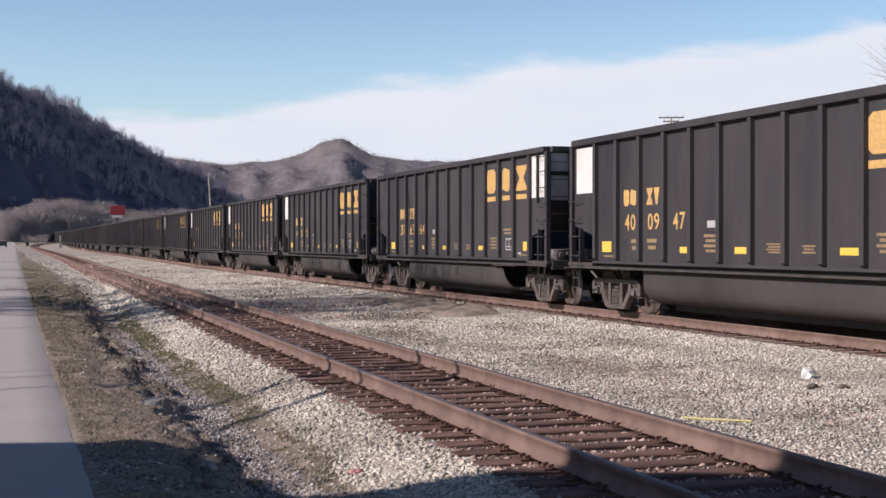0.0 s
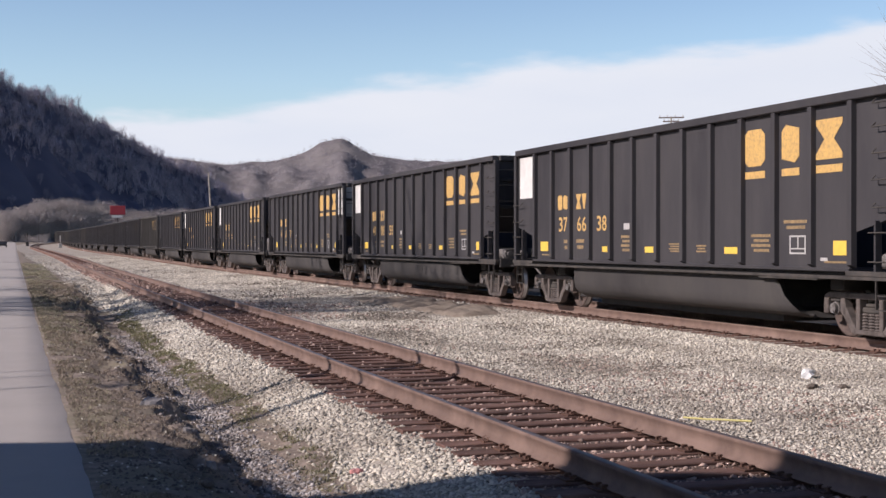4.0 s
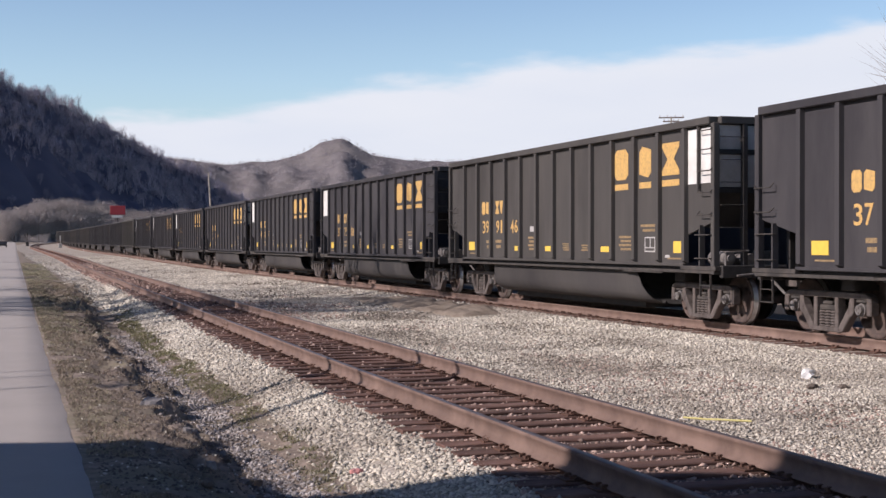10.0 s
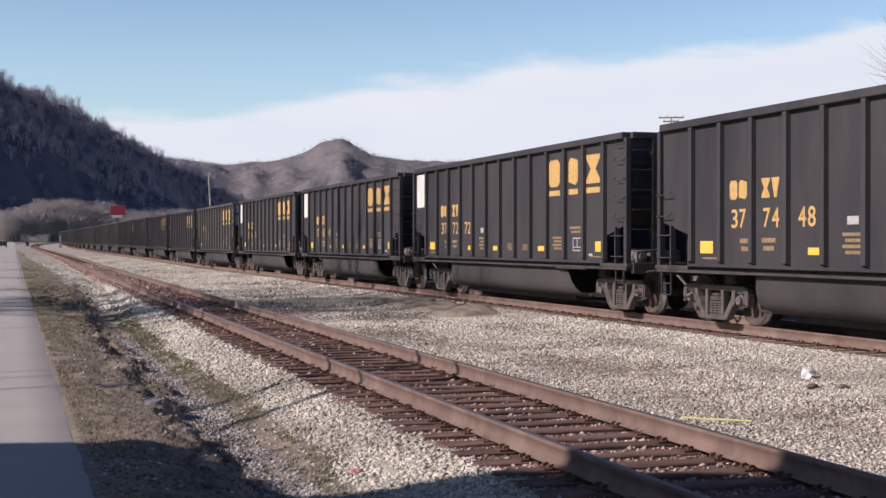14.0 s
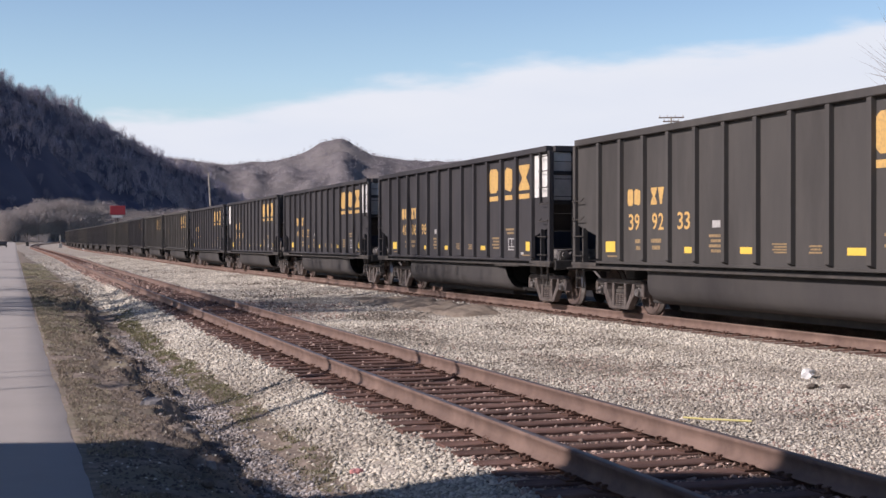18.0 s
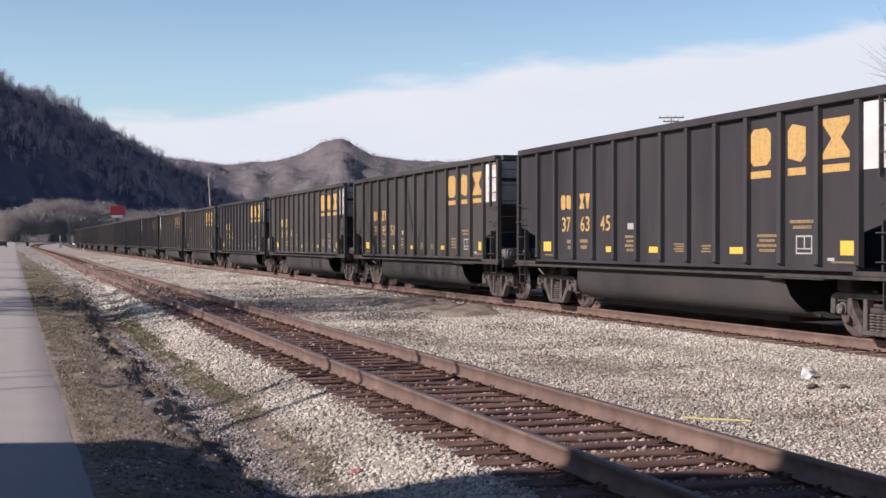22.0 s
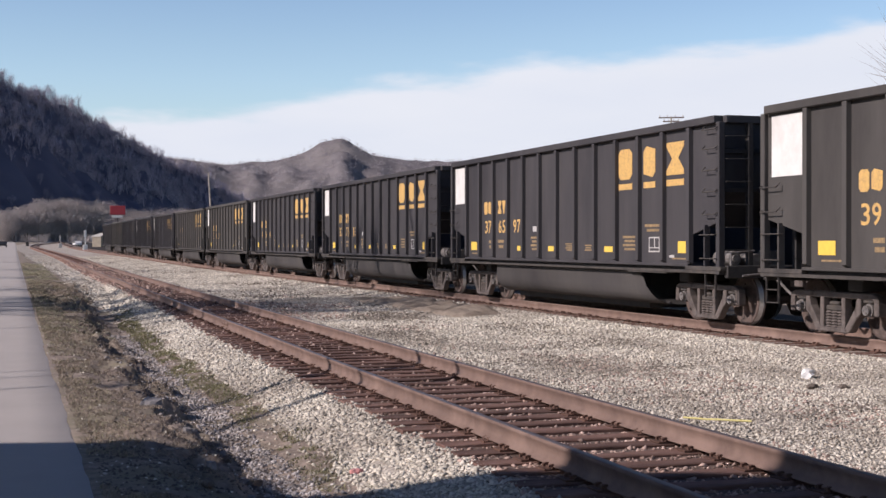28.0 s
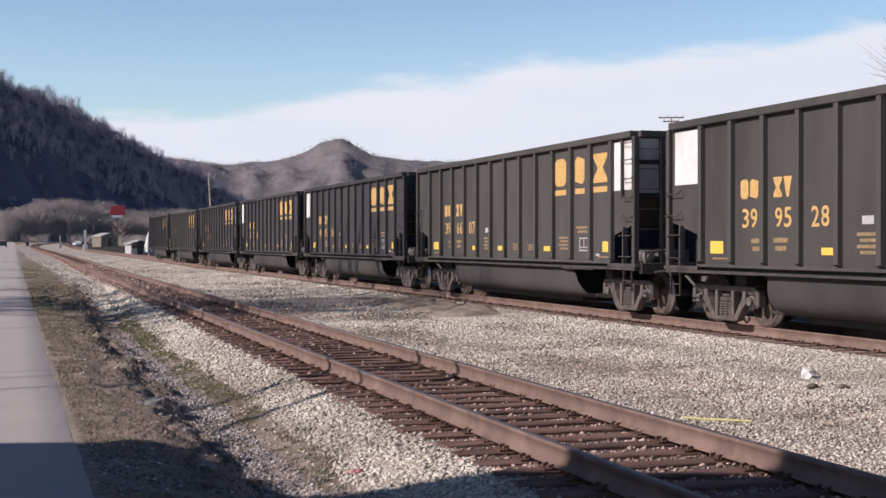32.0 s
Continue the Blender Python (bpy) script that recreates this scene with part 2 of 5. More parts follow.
def prism(pts, axis, lo, hi, bm=None):
    """A closed outline pushed from lo to hi along an axis: 'x' takes (y, z), 'y' takes (x, z), 'z' takes (x, y)."""
    bm = bm or bmesh.new()
    put = {"x": lambda a, b, c: (c, a, b), "y": lambda a, b, c: (a, c, b), "z": lambda a, b, c: (a, b, c)}[axis]
    v0 = [bm.verts.new(put(a, b, lo)) for a, b in pts]
    v1 = [bm.verts.new(put(a, b, hi)) for a, b in pts]
    n = len(pts)
    bm.faces.new(v0); bm.faces.new(v1[::-1])
    for i in range(n):
        bm.faces.new((v0[i], v0[(i + 1) % n], v1[(i + 1) % n], v1[i]))
    bmesh.ops.recalc_face_normals(bm, faces=bm.faces[:])
    return bm


def raw(name, verts, faces, material, smooth=False):
    """A mesh from arrays."""
    me = bpy.data.meshes.new(name)
    verts, faces = np.asarray(verts, np.float32), np.asarray(faces, np.int32)
    nf, k = faces.shape
    me.vertices.add(len(verts)); me.vertices.foreach_set("co", verts.ravel())
    me.loops.add(nf * k); me.loops.foreach_set("vertex_index", faces.ravel())
    me.polygons.add(nf); me.polygons.foreach_set("loop_start", np.arange(nf, dtype=np.int32) * k)
    if smooth:
        me.polygons.foreach_set("use_smooth", np.ones(nf, dtype=bool))
    me.update(calc_edges=True)
    me.validate()
    me.materials.append(material)
    return me


def scatter(verts, faces, spots, turns, sizes):
    """Many turned and scaled copies of one small mesh, as arrays. sizes: n or n x 3."""
    n, v = len(spots), np.asarray(verts)
    sizes = np.asarray(sizes)
    if sizes.ndim == 1:
        sizes = np.repeat(sizes[:, None], 3, 1)
    c, s = np.cos(turns)[:, None], np.sin(turns)[:, None]
    w = v[None] * sizes[:, None, :]
    out = np.stack((w[..., 0] * c - w[..., 1] * s, w[..., 0] * s + w[..., 1] * c, w[..., 2]), -1) + spots[:, None, :]
    f = np.asarray(faces)[None] + (np.arange(n) * len(v))[:, None, None]
    return out.reshape(-1, 3), f.reshape(-1, np.asarray(faces).shape[1])


# ================= plan =================
MAIN_Z, NEAR_Z = 0.179, 0.063          # tops of the rails
def grade(y):
    """How far the valley floor, with road and tracks, has climbed at y."""
    return np.interp(np.asarray(y, float), [0, 90, 140, 200, 262, 327, 415, 520, 700, 1500, 3500], [0, 0, 0.14, 0.23, 0.4, 0.66, 1.3, 1.9, 2.6, 5.0, 8.0])
def main_x(y):
    y = np.asarray(y, float)
    return 13.4 + 3e-5 * np.maximum(0.0, y - 130.0) ** 2 + 1.2e-4 * np.maximum(0.0, y - 480.0) ** 2
def near_x(y):
    y = np.asarray(y, float)
    x = np.interp(y, [-800, 8, 13, 20, 30, 50, 92, 140, 171, 215, 250, 300, 335, 370, 395, 420, 460], [4.885, 4.885, 4.925, 4.985, 5.08, 5.28, 5.68, 6.1, 6.3, 6.4, 6.3, 6.1, 6.0, 6.5, 7.4, 8.8, 11.6])
    return np.where(y > 460, main_x(y) - 2.0, x)
def road_edge(y):
    return 0.57 + 0.0042 * np.maximum(0.0, np.asarray(y, float) - 20.0)
def ditch_x(y):
    y = np.asarray(y, float)
    return 2.2 + 0.0 * y + np.clip((y - 26) * 0.03, 0, 1.0) + np.clip(near_x(y) - 5.2, 0, 9)


def gravel_left(y):
    """Where the ballast begins beside the road: a shoulder near by, a broad gravelled strip farther on."""
    y = np.asarray(y, float)
    edge = np.interp(y, [36, 44, 52, 65, 80, 126, 204, 330], [0, 0.45, 0.75, 0.95, 0.85, 1.9, 2.4, 3.0])
    return near_x(y) - 2.08 - edge + (0.22 + 0.5 * np.clip((y - 36) / 20, 0, 1)) * (hash_noise(y, y * 0, 0.9) - 0.5)


def hash_noise(x, y, s):
    """Smooth value noise on arrays."""
    x, y = np.asarray(x) * s, np.asarray(y) * s
    xi, yi = np.floor(x).astype(int), np.floor(y).astype(int)
    fx, fy = x - xi, y - yi
    fx, fy = fx * fx * (3 - 2 * fx), fy * fy * (3 - 2 * fy)
    def h(a, b):
        v = np.sin(a * 127.1 + b * 311.7) * 43758.5453
        return v - np.floor(v)
    return (h(xi, yi) * (1 - fx) + h(xi + 1, yi) * fx) * (1 - fy) + (h(xi, yi + 1) * (1 - fx) + h(xi + 1, yi + 1) * fx) * fy


def ground_z(x, y):
    """Height of the open ground (road bed, verge, ditch, ballast)."""
    x, y = np.broadcast_arrays(np.asarray(x, float), np.asarray(y, float))
    re, n, m, d = road_edge(y), near_x(y), main_x(y), ditch_x(y)
    xs = [re - 400, re - 0.25, re - 0.03, re + 0.35, d - 0.62, d - 0.42, d + 0.05, d + 0.55, n - 1.3, n + 1.35, n + 1.9, (n + m) / 2, m - 2.3, m - 1.65, m + 1.7, m + 3.2, m + 5, m + 12, m + 400]
    zs = [-0.06, -0.06, -0.006, 0.0, -0.19, -0.35, -0.395, -0.325, -0.165, -0.165, -0.19, -0.15, -0.09, -0.025, -0.025, -0.45, -0.6, -0.4, 0.0]
    far = np.clip((y - 42) / 26, 0, 1)
    zs = [q + 0 * y for q in zs]
    for i, flat_z in ((4, -0.08), (5, -0.11), (6, -0.13)):
        zs[i] = zs[i] * (1 - far) + flat_z * far
    z = np.full(x.shape, 0.0)
    for i in range(len(xs) - 1):
        a, b = xs[i], xs[i + 1]
        t = np.clip((x - a) / np.maximum(b - a, 1e-6), 0, 1)
        t = t * t * (3 - 2 * t) * 0.5 + t * 0.5
        z = np.where(x >= a, zs[i] + (zs[i + 1] - zs[i]) * t, z)
    rough = np.clip((x - re + 0.10) / 0.5, 0, 1) * np.where(x < n - 1.8, 1.0, 0.35) * np.where(np.abs(x - m) < 1.7, 0, 1) * np.where(np.abs(x - n) < 1.35, 0.2, 1)
    rough = rough * np.clip((m + 20 - x) / 10, 0, 1)
    wx = x + 0.30 * (hash_noise(x, y, 2.1) - 0.5) + 0.16 * (hash_noise(x + 3, y, 4.0) - 0.5)
    lip = d - 0.66 + 0.34 * (hash_noise(y, y * 0, 0.8) - 0.5)
    bank = np.clip((wx - (lip - 0.5)) / 0.45, 0, 1) * np.clip((lip - wx) / 0.07, 0, 1) * np.clip((x - re - 0.1) / 0.4, 0, 1)
    clump = np.clip(hash_noise(x * 0.8, y, 1.1) * 2.0 - 0.5, 0, 1)
    clump = clump * clump
    z = z + bank * (1 - far) * (0.07 + 0.13 * clump) * np.clip((y - 7) / 6, 0.2, 1)
    low = np.clip((wx - (lip + 0.02)) / 0.1, 0, 1) * np.clip((lip + 0.42 - wx) / 0.06, 0, 1)
    z = z + low * (1 - far) * 0.18 * np.clip(hash_noise(x, y + 30, 1.5) * 2.4 - 1.2, 0, 1)
    verge = np.clip((x - m - 3.0) / 3.0, 0, 1) * np.interp(y, [110, 180, 260, 420, 900], [0, 0.5, 0.9, 0.6, 0])
    z = z + grade(y) + verge
    z = z + rough * (0.06 * (hash_noise(x, y, 1.5) - 0.5) + 0.035 * (hash_noise(x + 7, y, 3.7) - 0.5) + 0.02 * (hash_noise(x, y + 9, 9.0) - 0.5))
    return z


def sheet(xf, ys):
    """A strip of quads: xf(y) gives the xs across at each y."""
    ys = np.asarray(ys, float)
    X = np.array([xf(y) for y in ys]); Y = np.repeat(ys[:, None], X.shape[1], 1)
    Z = ground_z(X, Y)
    r, c = X.shape
    i = np.arange(r * c).reshape(r, c)
    f = np.stack((i[:-1, :-1], i[:-1, 1:], i[1:, 1:], i[1:, :-1]), -1).reshape(-1, 4)
    return np.stack((X, Y, Z), -1).reshape(-1, 3), f


def spaced(a, b, first, grow):
    out, y, s = [a], a, first
    while y < b:
        y += s; s *= grow
        out.append(min(y, b))
    return out


YS = [-3000, -1500, -700, -300, -100, -40, -10, 0, 3] + spaced(5.0, 3500.0, 0.085, 1.0064)

# ---- ground sheet ----
def build_ground():
    def across(y):
        re, d, n, m = float(road_edge(y)), float(ditch_x(y)), float(near_x(y)), float(main_x(y))
        return np.concatenate(([-3000, -900, -300, -100, -40, -15, re - 8, re - 4, re - 1], np.linspace(re - 0.3, n - 1.4, 62), np.linspace(n - 1.2, m + 3.4, 8), [m + 5, m + 8, m + 12, m + 30, m + 120, m + 400, m + 1200, m + 3000]))
    v, f = sheet(across, YS)
    x, y = v[:, 0], v[:, 1]
    n = near_x(y)
    under = (x > gravel_left(y) + 0.05) & (x < main_x(y) + 3.3)
    v[under, 2] -= 0.12
    tagged(new("ground", raw("ground", v, f, M_GROUND, True)), "brown winter grass and bare earth beside the tracks", "ground", kind="structure")


def build_ballast():
    def across(y):
        n, m = float(near_x(y)), float(main_x(y))
        return np.concatenate((np.linspace(float(gravel_left(y)), n - 1.3, 10), np.linspace(n - 1.1, n + 1.1, 8), np.linspace(n + 1.3, m - 1.7, 22), np.linspace(m - 1.4, m + 1.6, 8), [m + 2.2, m + 3.4]))
    v, f = sheet(across, [y for y in YS if -310 < y < 1200])
    tagged(new("ballast", raw("ballast", v, f, M_BED, True)), "pale grey limestone ballast bed under both tracks", "ballast", kind="structure")


def build_road():
    ys = [y for y in YS if -310 < y < 1200]
    rows = []
    for y in ys:
        re = float(road_edge(y)) + 0.03 * (float(hash_noise(y, 0.0, 3.1)) - 0.5) + 0.04 * (float(hash_noise(y, 3.0, 0.8)) - 0.5)
        g = float(grade(y))
        rows.append([(re - 7.5, y, g - 0.2), (re - 7.5, y, g), (re - 3.6, y, g + 0.05), (re - 0.4, y, g + 0.006), (re - 0.05, y, g - 0.002), (re, y, g - 0.03), (re + 0.01, y, g - 0.2)])
    v = np.array(rows).reshape(-1, 3)
    r, c = len(ys), 7
    i = np.arange(r * c).reshape(r, c)
    f = np.stack((i[:-1, :-1], i[:-1, 1:], i[1:, 1:], i[1:, :-1]), -1).reshape(-1, 4)
    tagged(new("road", raw("road", v, f, M_ROAD)), "pale worn asphalt road running beside the railway", "road", kind="structure")


def build_track_bed():
    """The siding's rust-stained, dirty bed."""
    v, f = sheet(lambda y: np.linspace(float(near_x(y)) - 1.42, float(near_x(y)) + 1.42, 9), [y for y in YS if 0 < y < 604])
    v[:, 2] += 0.004
    tagged(new("track_bed", raw("track_bed", v, f, M_TRACKBED, True)), "rust-stained dirty ballast under the siding", "ballast", kind="structure")


def build_shade_strip():
    """Added dark sheet that stands for the train's shade, under and beyond the main track."""
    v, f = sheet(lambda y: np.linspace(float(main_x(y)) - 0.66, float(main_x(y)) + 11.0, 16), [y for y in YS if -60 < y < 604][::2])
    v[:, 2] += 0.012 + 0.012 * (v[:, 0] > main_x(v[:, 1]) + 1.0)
    tagged(new("coal_dust", raw("coal_dust", v, f, M_SHADE, True)), "dark sheet added for the shade beneath the train", "ground", kind="structure")


build_ground(); build_ballast(); build_road(); build_track_bed(); build_shade_strip()


# ================= railway tracks =================
def rail_profile():
    """Half a flat-bottomed rail, mirrored: (across, up from the top)."""
    h = [(0.031, 0.0), (0.037, -0.007), (0.036, -0.032), (0.022, -0.046), (0.019, -0.10), (0.030, -0.138), (0.075, -0.160), (0.075, -0.172)]
    return h + [(-a, b) for a, b in h[::-1]]


def rail(name, xf, top, parent, y0, y1, label=""):
    ys = np.array([y0] + [y for y in YS if y0 < y < y1][::6] + [y1])
    prof = rail_profile()
    x = np.array([float(xf(y)) for y in ys])
    g = grade(ys)
    v = np.array([[(x[i] + a, ys[i], top + g[i] + b) for a, b in prof] for i in range(len(ys))])
    r, c = v.shape[:2]
    idx = np.arange(r * c).reshape(r, c)
    nxt = np.roll(idx, -1, 1)
    f = np.stack((idx[:-1], nxt[:-1], nxt[1:], idx[1:]), -1).reshape(-1, 4)
    me = raw(name, v.reshape(-1, 3), f, M_RAIL)
    me.materials.append(M_RAILTOP)
    me.polygons.foreach_set("material_index", np.tile(np.array([0] * (c - 1) + [1]), r - 1).astype(np.int32))
    return part(name, me, None, parent, label)


def tie_mesh(seed):
    rnd = random.Random(seed)
    bm = bmesh.new()
    box(bm, -1.3, 1.3, -0.113, 0.113, -0.17, 0.0)
    bmesh.ops.subdivide_edges(bm, edges=[e for e in bm.edges if abs(e.verts[0].co.x - e.verts[1].co.x) > 1], cuts=5)
    for v in bm.verts:
        v.co += Vector((rnd.uniform(-0.02, 0.02), rnd.uniform(-0.010, 0.010), rnd.uniform(-0.010, 0.004)))
    bevel(bm, 0.008)
    me = bpy.data.meshes.new("tie"); bm.to_mesh(me); bm.free(); me.materials.append(M_TIE)
    return me


def plate_mesh():
    bm = bmesh.new()
    box(bm, -0.17, 0.17, -0.09, 0.09, 0, 0.014)
    for sx in (-1, 1):
        box(bm, sx * 0.092 - 0.012, sx * 0.092 + 0.012, -0.09, 0.09, 0.010, 0.026)
        for dy in (-0.055, 0.055):
            box(bm, sx * 0.105 - 0.018, sx * 0.105 + 0.018, dy - 0.014, dy + 0.014, 0.01, 0.04)
            box(bm, sx * 0.088 - 0.02, sx * 0.088 + 0.012, dy - 0.017, dy + 0.017, 0.03, 0.046)
    me = bpy.data.meshes.new("tie_plate"); bm.to_mesh(me); bm.free(); me.materials.append(M_PLATE)
    return me


TIES = [tie_mesh(i) for i in range(5)]
PLATE = plate_mesh()


def track(name, label, xf, top, y0, y_single, y_plates, y1):
    t = tagged(new(name), label, "railway track", kind="structure")
    for s in (-1, 1):
        rail("rail", lambda y, s=s: xf(y) + s * 0.7525, top, t, -300.0, 606.0, "rusty rail with a worn brown head")
    rnd = random.Random(5 if top < 0.1 else 9)
    ztop = top - 0.172
    rest = []
    for i in range(int((y1 - y0) / 0.5)):
        y = y0 + 0.25 + i * 0.5 + rnd.uniform(-0.03, 0.03)
        x = float(xf(y)) + rnd.uniform(-0.05, 0.05)
        turn = rnd.uniform(-1.2, 1.2)
        dz = rnd.uniform(-0.012, 0.0)
        if y0 + 0.1 < y < y_single:
            o = part("tie", TIES[rnd.randrange(5)], None, t)
            o.matrix_basis = pose(x, y, ztop + dz - 0.014, 0, 0, turn)
            if y < y_plates:
                for s in (-1, 1):
                    q = part("tie_plate", PLATE, None, o)
                    q.matrix_basis = pose(s * 0.7525, 0, 0.0, 0, 0, rnd.uniform(-1, 1))
        else:
            rest.append((x, y, ztop + dz - 0.014 + float(grade(y))))
    for y in np.arange(-60, y0, 0.5):
        rest.append((float(xf(y)), y, ztop - 0.02))
    cube = [(sx * 1.3, sy * 0.113, z) for z in (-0.17, 0.0) for sy in (-1, 1) for sx in (-1, 1)]
    quads = [(0, 1, 3, 2), (4, 6, 7, 5), (0, 4, 5, 1), (2, 3, 7, 6), (0, 2, 6, 4), (1, 5, 7, 3)]
    v, f = scatter(cube, quads, np.array(rest), np.zeros(len(rest)), np.ones(len(rest)))
    tagged(part("distant_ties", raw("distant_ties", v, f, M_TIE), None, t), kind="stuff")
    return t


near_track = track("siding_track", "rusty little-used siding track on old wooden ties", near_x, NEAR_Z, 6.0, 62.0, 40.0, 330.0)
main_track = track("main_track", "brown rusty main line track on pale ballast", main_x, MAIN_Z, 14.0, 60.0, 45.0, 330.0)


def joint_bar(trk, x, y, top):
    bm = bmesh.new()
    for s in (-1, 1):
        box(bm, s * 0.022 - 0.012, s * 0.022 + 0.012, -0.32, 0.32, -0.135, -0.045)
        for dy in (-0.24, -0.08, 0.08, 0.24):
            tube(bm, (s * 0.03, dy, -0.09), (s * 0.046, dy, -0.09), 0.014, 6)
    box(bm, -0.0395, 0.0395, -0.012, 0.012, -0.14, 0.0015)
    o = part("joint_bar", bm, M_RAIL, trk, "bolted joint bar at a rail joint")
    o.matrix_basis = pose(x, y, top)


joint_bar(near_track, float(near_x(27.7)) - 0.7525, 27.7, NEAR_Z)
joint_bar(near_track, float(near_x(29.4)) + 0.7525, 29.4, NEAR_Z)
joint_bar(main_track, 13.4 - 0.7525, 31.3, MAIN_Z)


# ================= the coal train =================
HALF, LEN = 7.33, 14.66       # body half length, from end post to end post
RIBS = [7.26 - 1.13 - 1.035 * i for i in range(13)]     # from the far end (+Y) towards the near end


def flat(outline, x, bm=None, depth=0.004):
    """A thin painted or riveted shape on the side at x, outline in (y, z)."""
    return prism(outline, "x", x, x + depth, bm)


def rect(y0, y1, z0, z1):
    return [(y0, z0), (y1, z0), (y1, z1), (y0, z1)]


def along(a):
    """Place on the side sheet, from the far end of the rim."""
    return 7.26 - a + 0.00466 * (32.15 - a)


def digit_meshes():
    """Outlines of the ten figures from the built-in font, as (verts, faces) of unit height."""
    out = {}
    for ch in "0123456789":
        cu = bpy.data.curves.new("figure", "FONT")
        cu.body, cu.size, cu.resolution_u, cu.offset = ch, 1.0, 3, 0.012
        ob = bpy.data.objects.new("figure", cu)
        scene.collection.objects.link(ob)
        dg = bpy.context.evaluated_depsgraph_get()
        me = ob.evaluated_get(dg).to_mesh()
        vs = np.array([v.co[:2] for v in me.vertices])
        fs = [tuple(p.vertices) for p in me.polygons]
        ob.evaluated_get(dg).to_mesh_clear()
        bpy.data.objects.remove(ob); bpy.data.curves.remove(cu)
        lo, hi = vs.min(0), vs.max(0)
        out[ch] = ((vs - lo) / (hi - lo), fs, float((hi[0] - lo[0]) / (hi[1] - lo[1])))
    return out


FIGURES = digit_meshes()


def number_mesh(text):
    """Six painted figures in pairs between the ribs."""
    me = bpy.data.meshes.new("car_number")
    vs, fs = [], []
    starts = (2.47, 3.49, 4.52)
    for i, ch in enumerate(text):
        a0 = starts[i // 2] + (i % 2) * 0.265
        v, f, w = FIGURES[ch]
        wid = 0.215 if ch != "1" else 0.11
        off = 0 if ch != "1" else 0.06
        base = len(vs)
        for x, y in v:
            vs.append((PANEL_X - 0.004, 7.26 - (a0 + off + x * wid), 1.73 + y * 0.325))
        fs += [tuple(base + k for k in q) for q in f]
    me.from_pydata(vs, [], fs)
    me.materials.append(M_GOLD)
    return me


PANEL_X = -1.52      # outer face of the side sheets (near side)


def spring_mesh():
    """A coil spring turned as one ribbed body."""
    bm = bmesh.new()
    rings = []
    for q in range(13):
        r = 0.071 if q % 2 else 0.048
        rings.append([bm.verts.new((r * math.cos(u * math.tau / 10), r * math.sin(u * math.tau / 10), q * 0.0225)) for u in range(10)])
    for lo, hi in zip(rings, rings[1:]):
        for u in range(10):
            bm.faces.new((lo[u], lo[(u + 1) % 10], hi[(u + 1) % 10], hi[u]))
    bm.faces.new(rings[0][::-1]); bm.faces.new(rings[-1])
    me = bpy.data.meshes.new("spring"); bm.to_mesh(me); bm.free(); me.materials.append(M_TRUCK)
    return me


SPRING = spring_mesh()


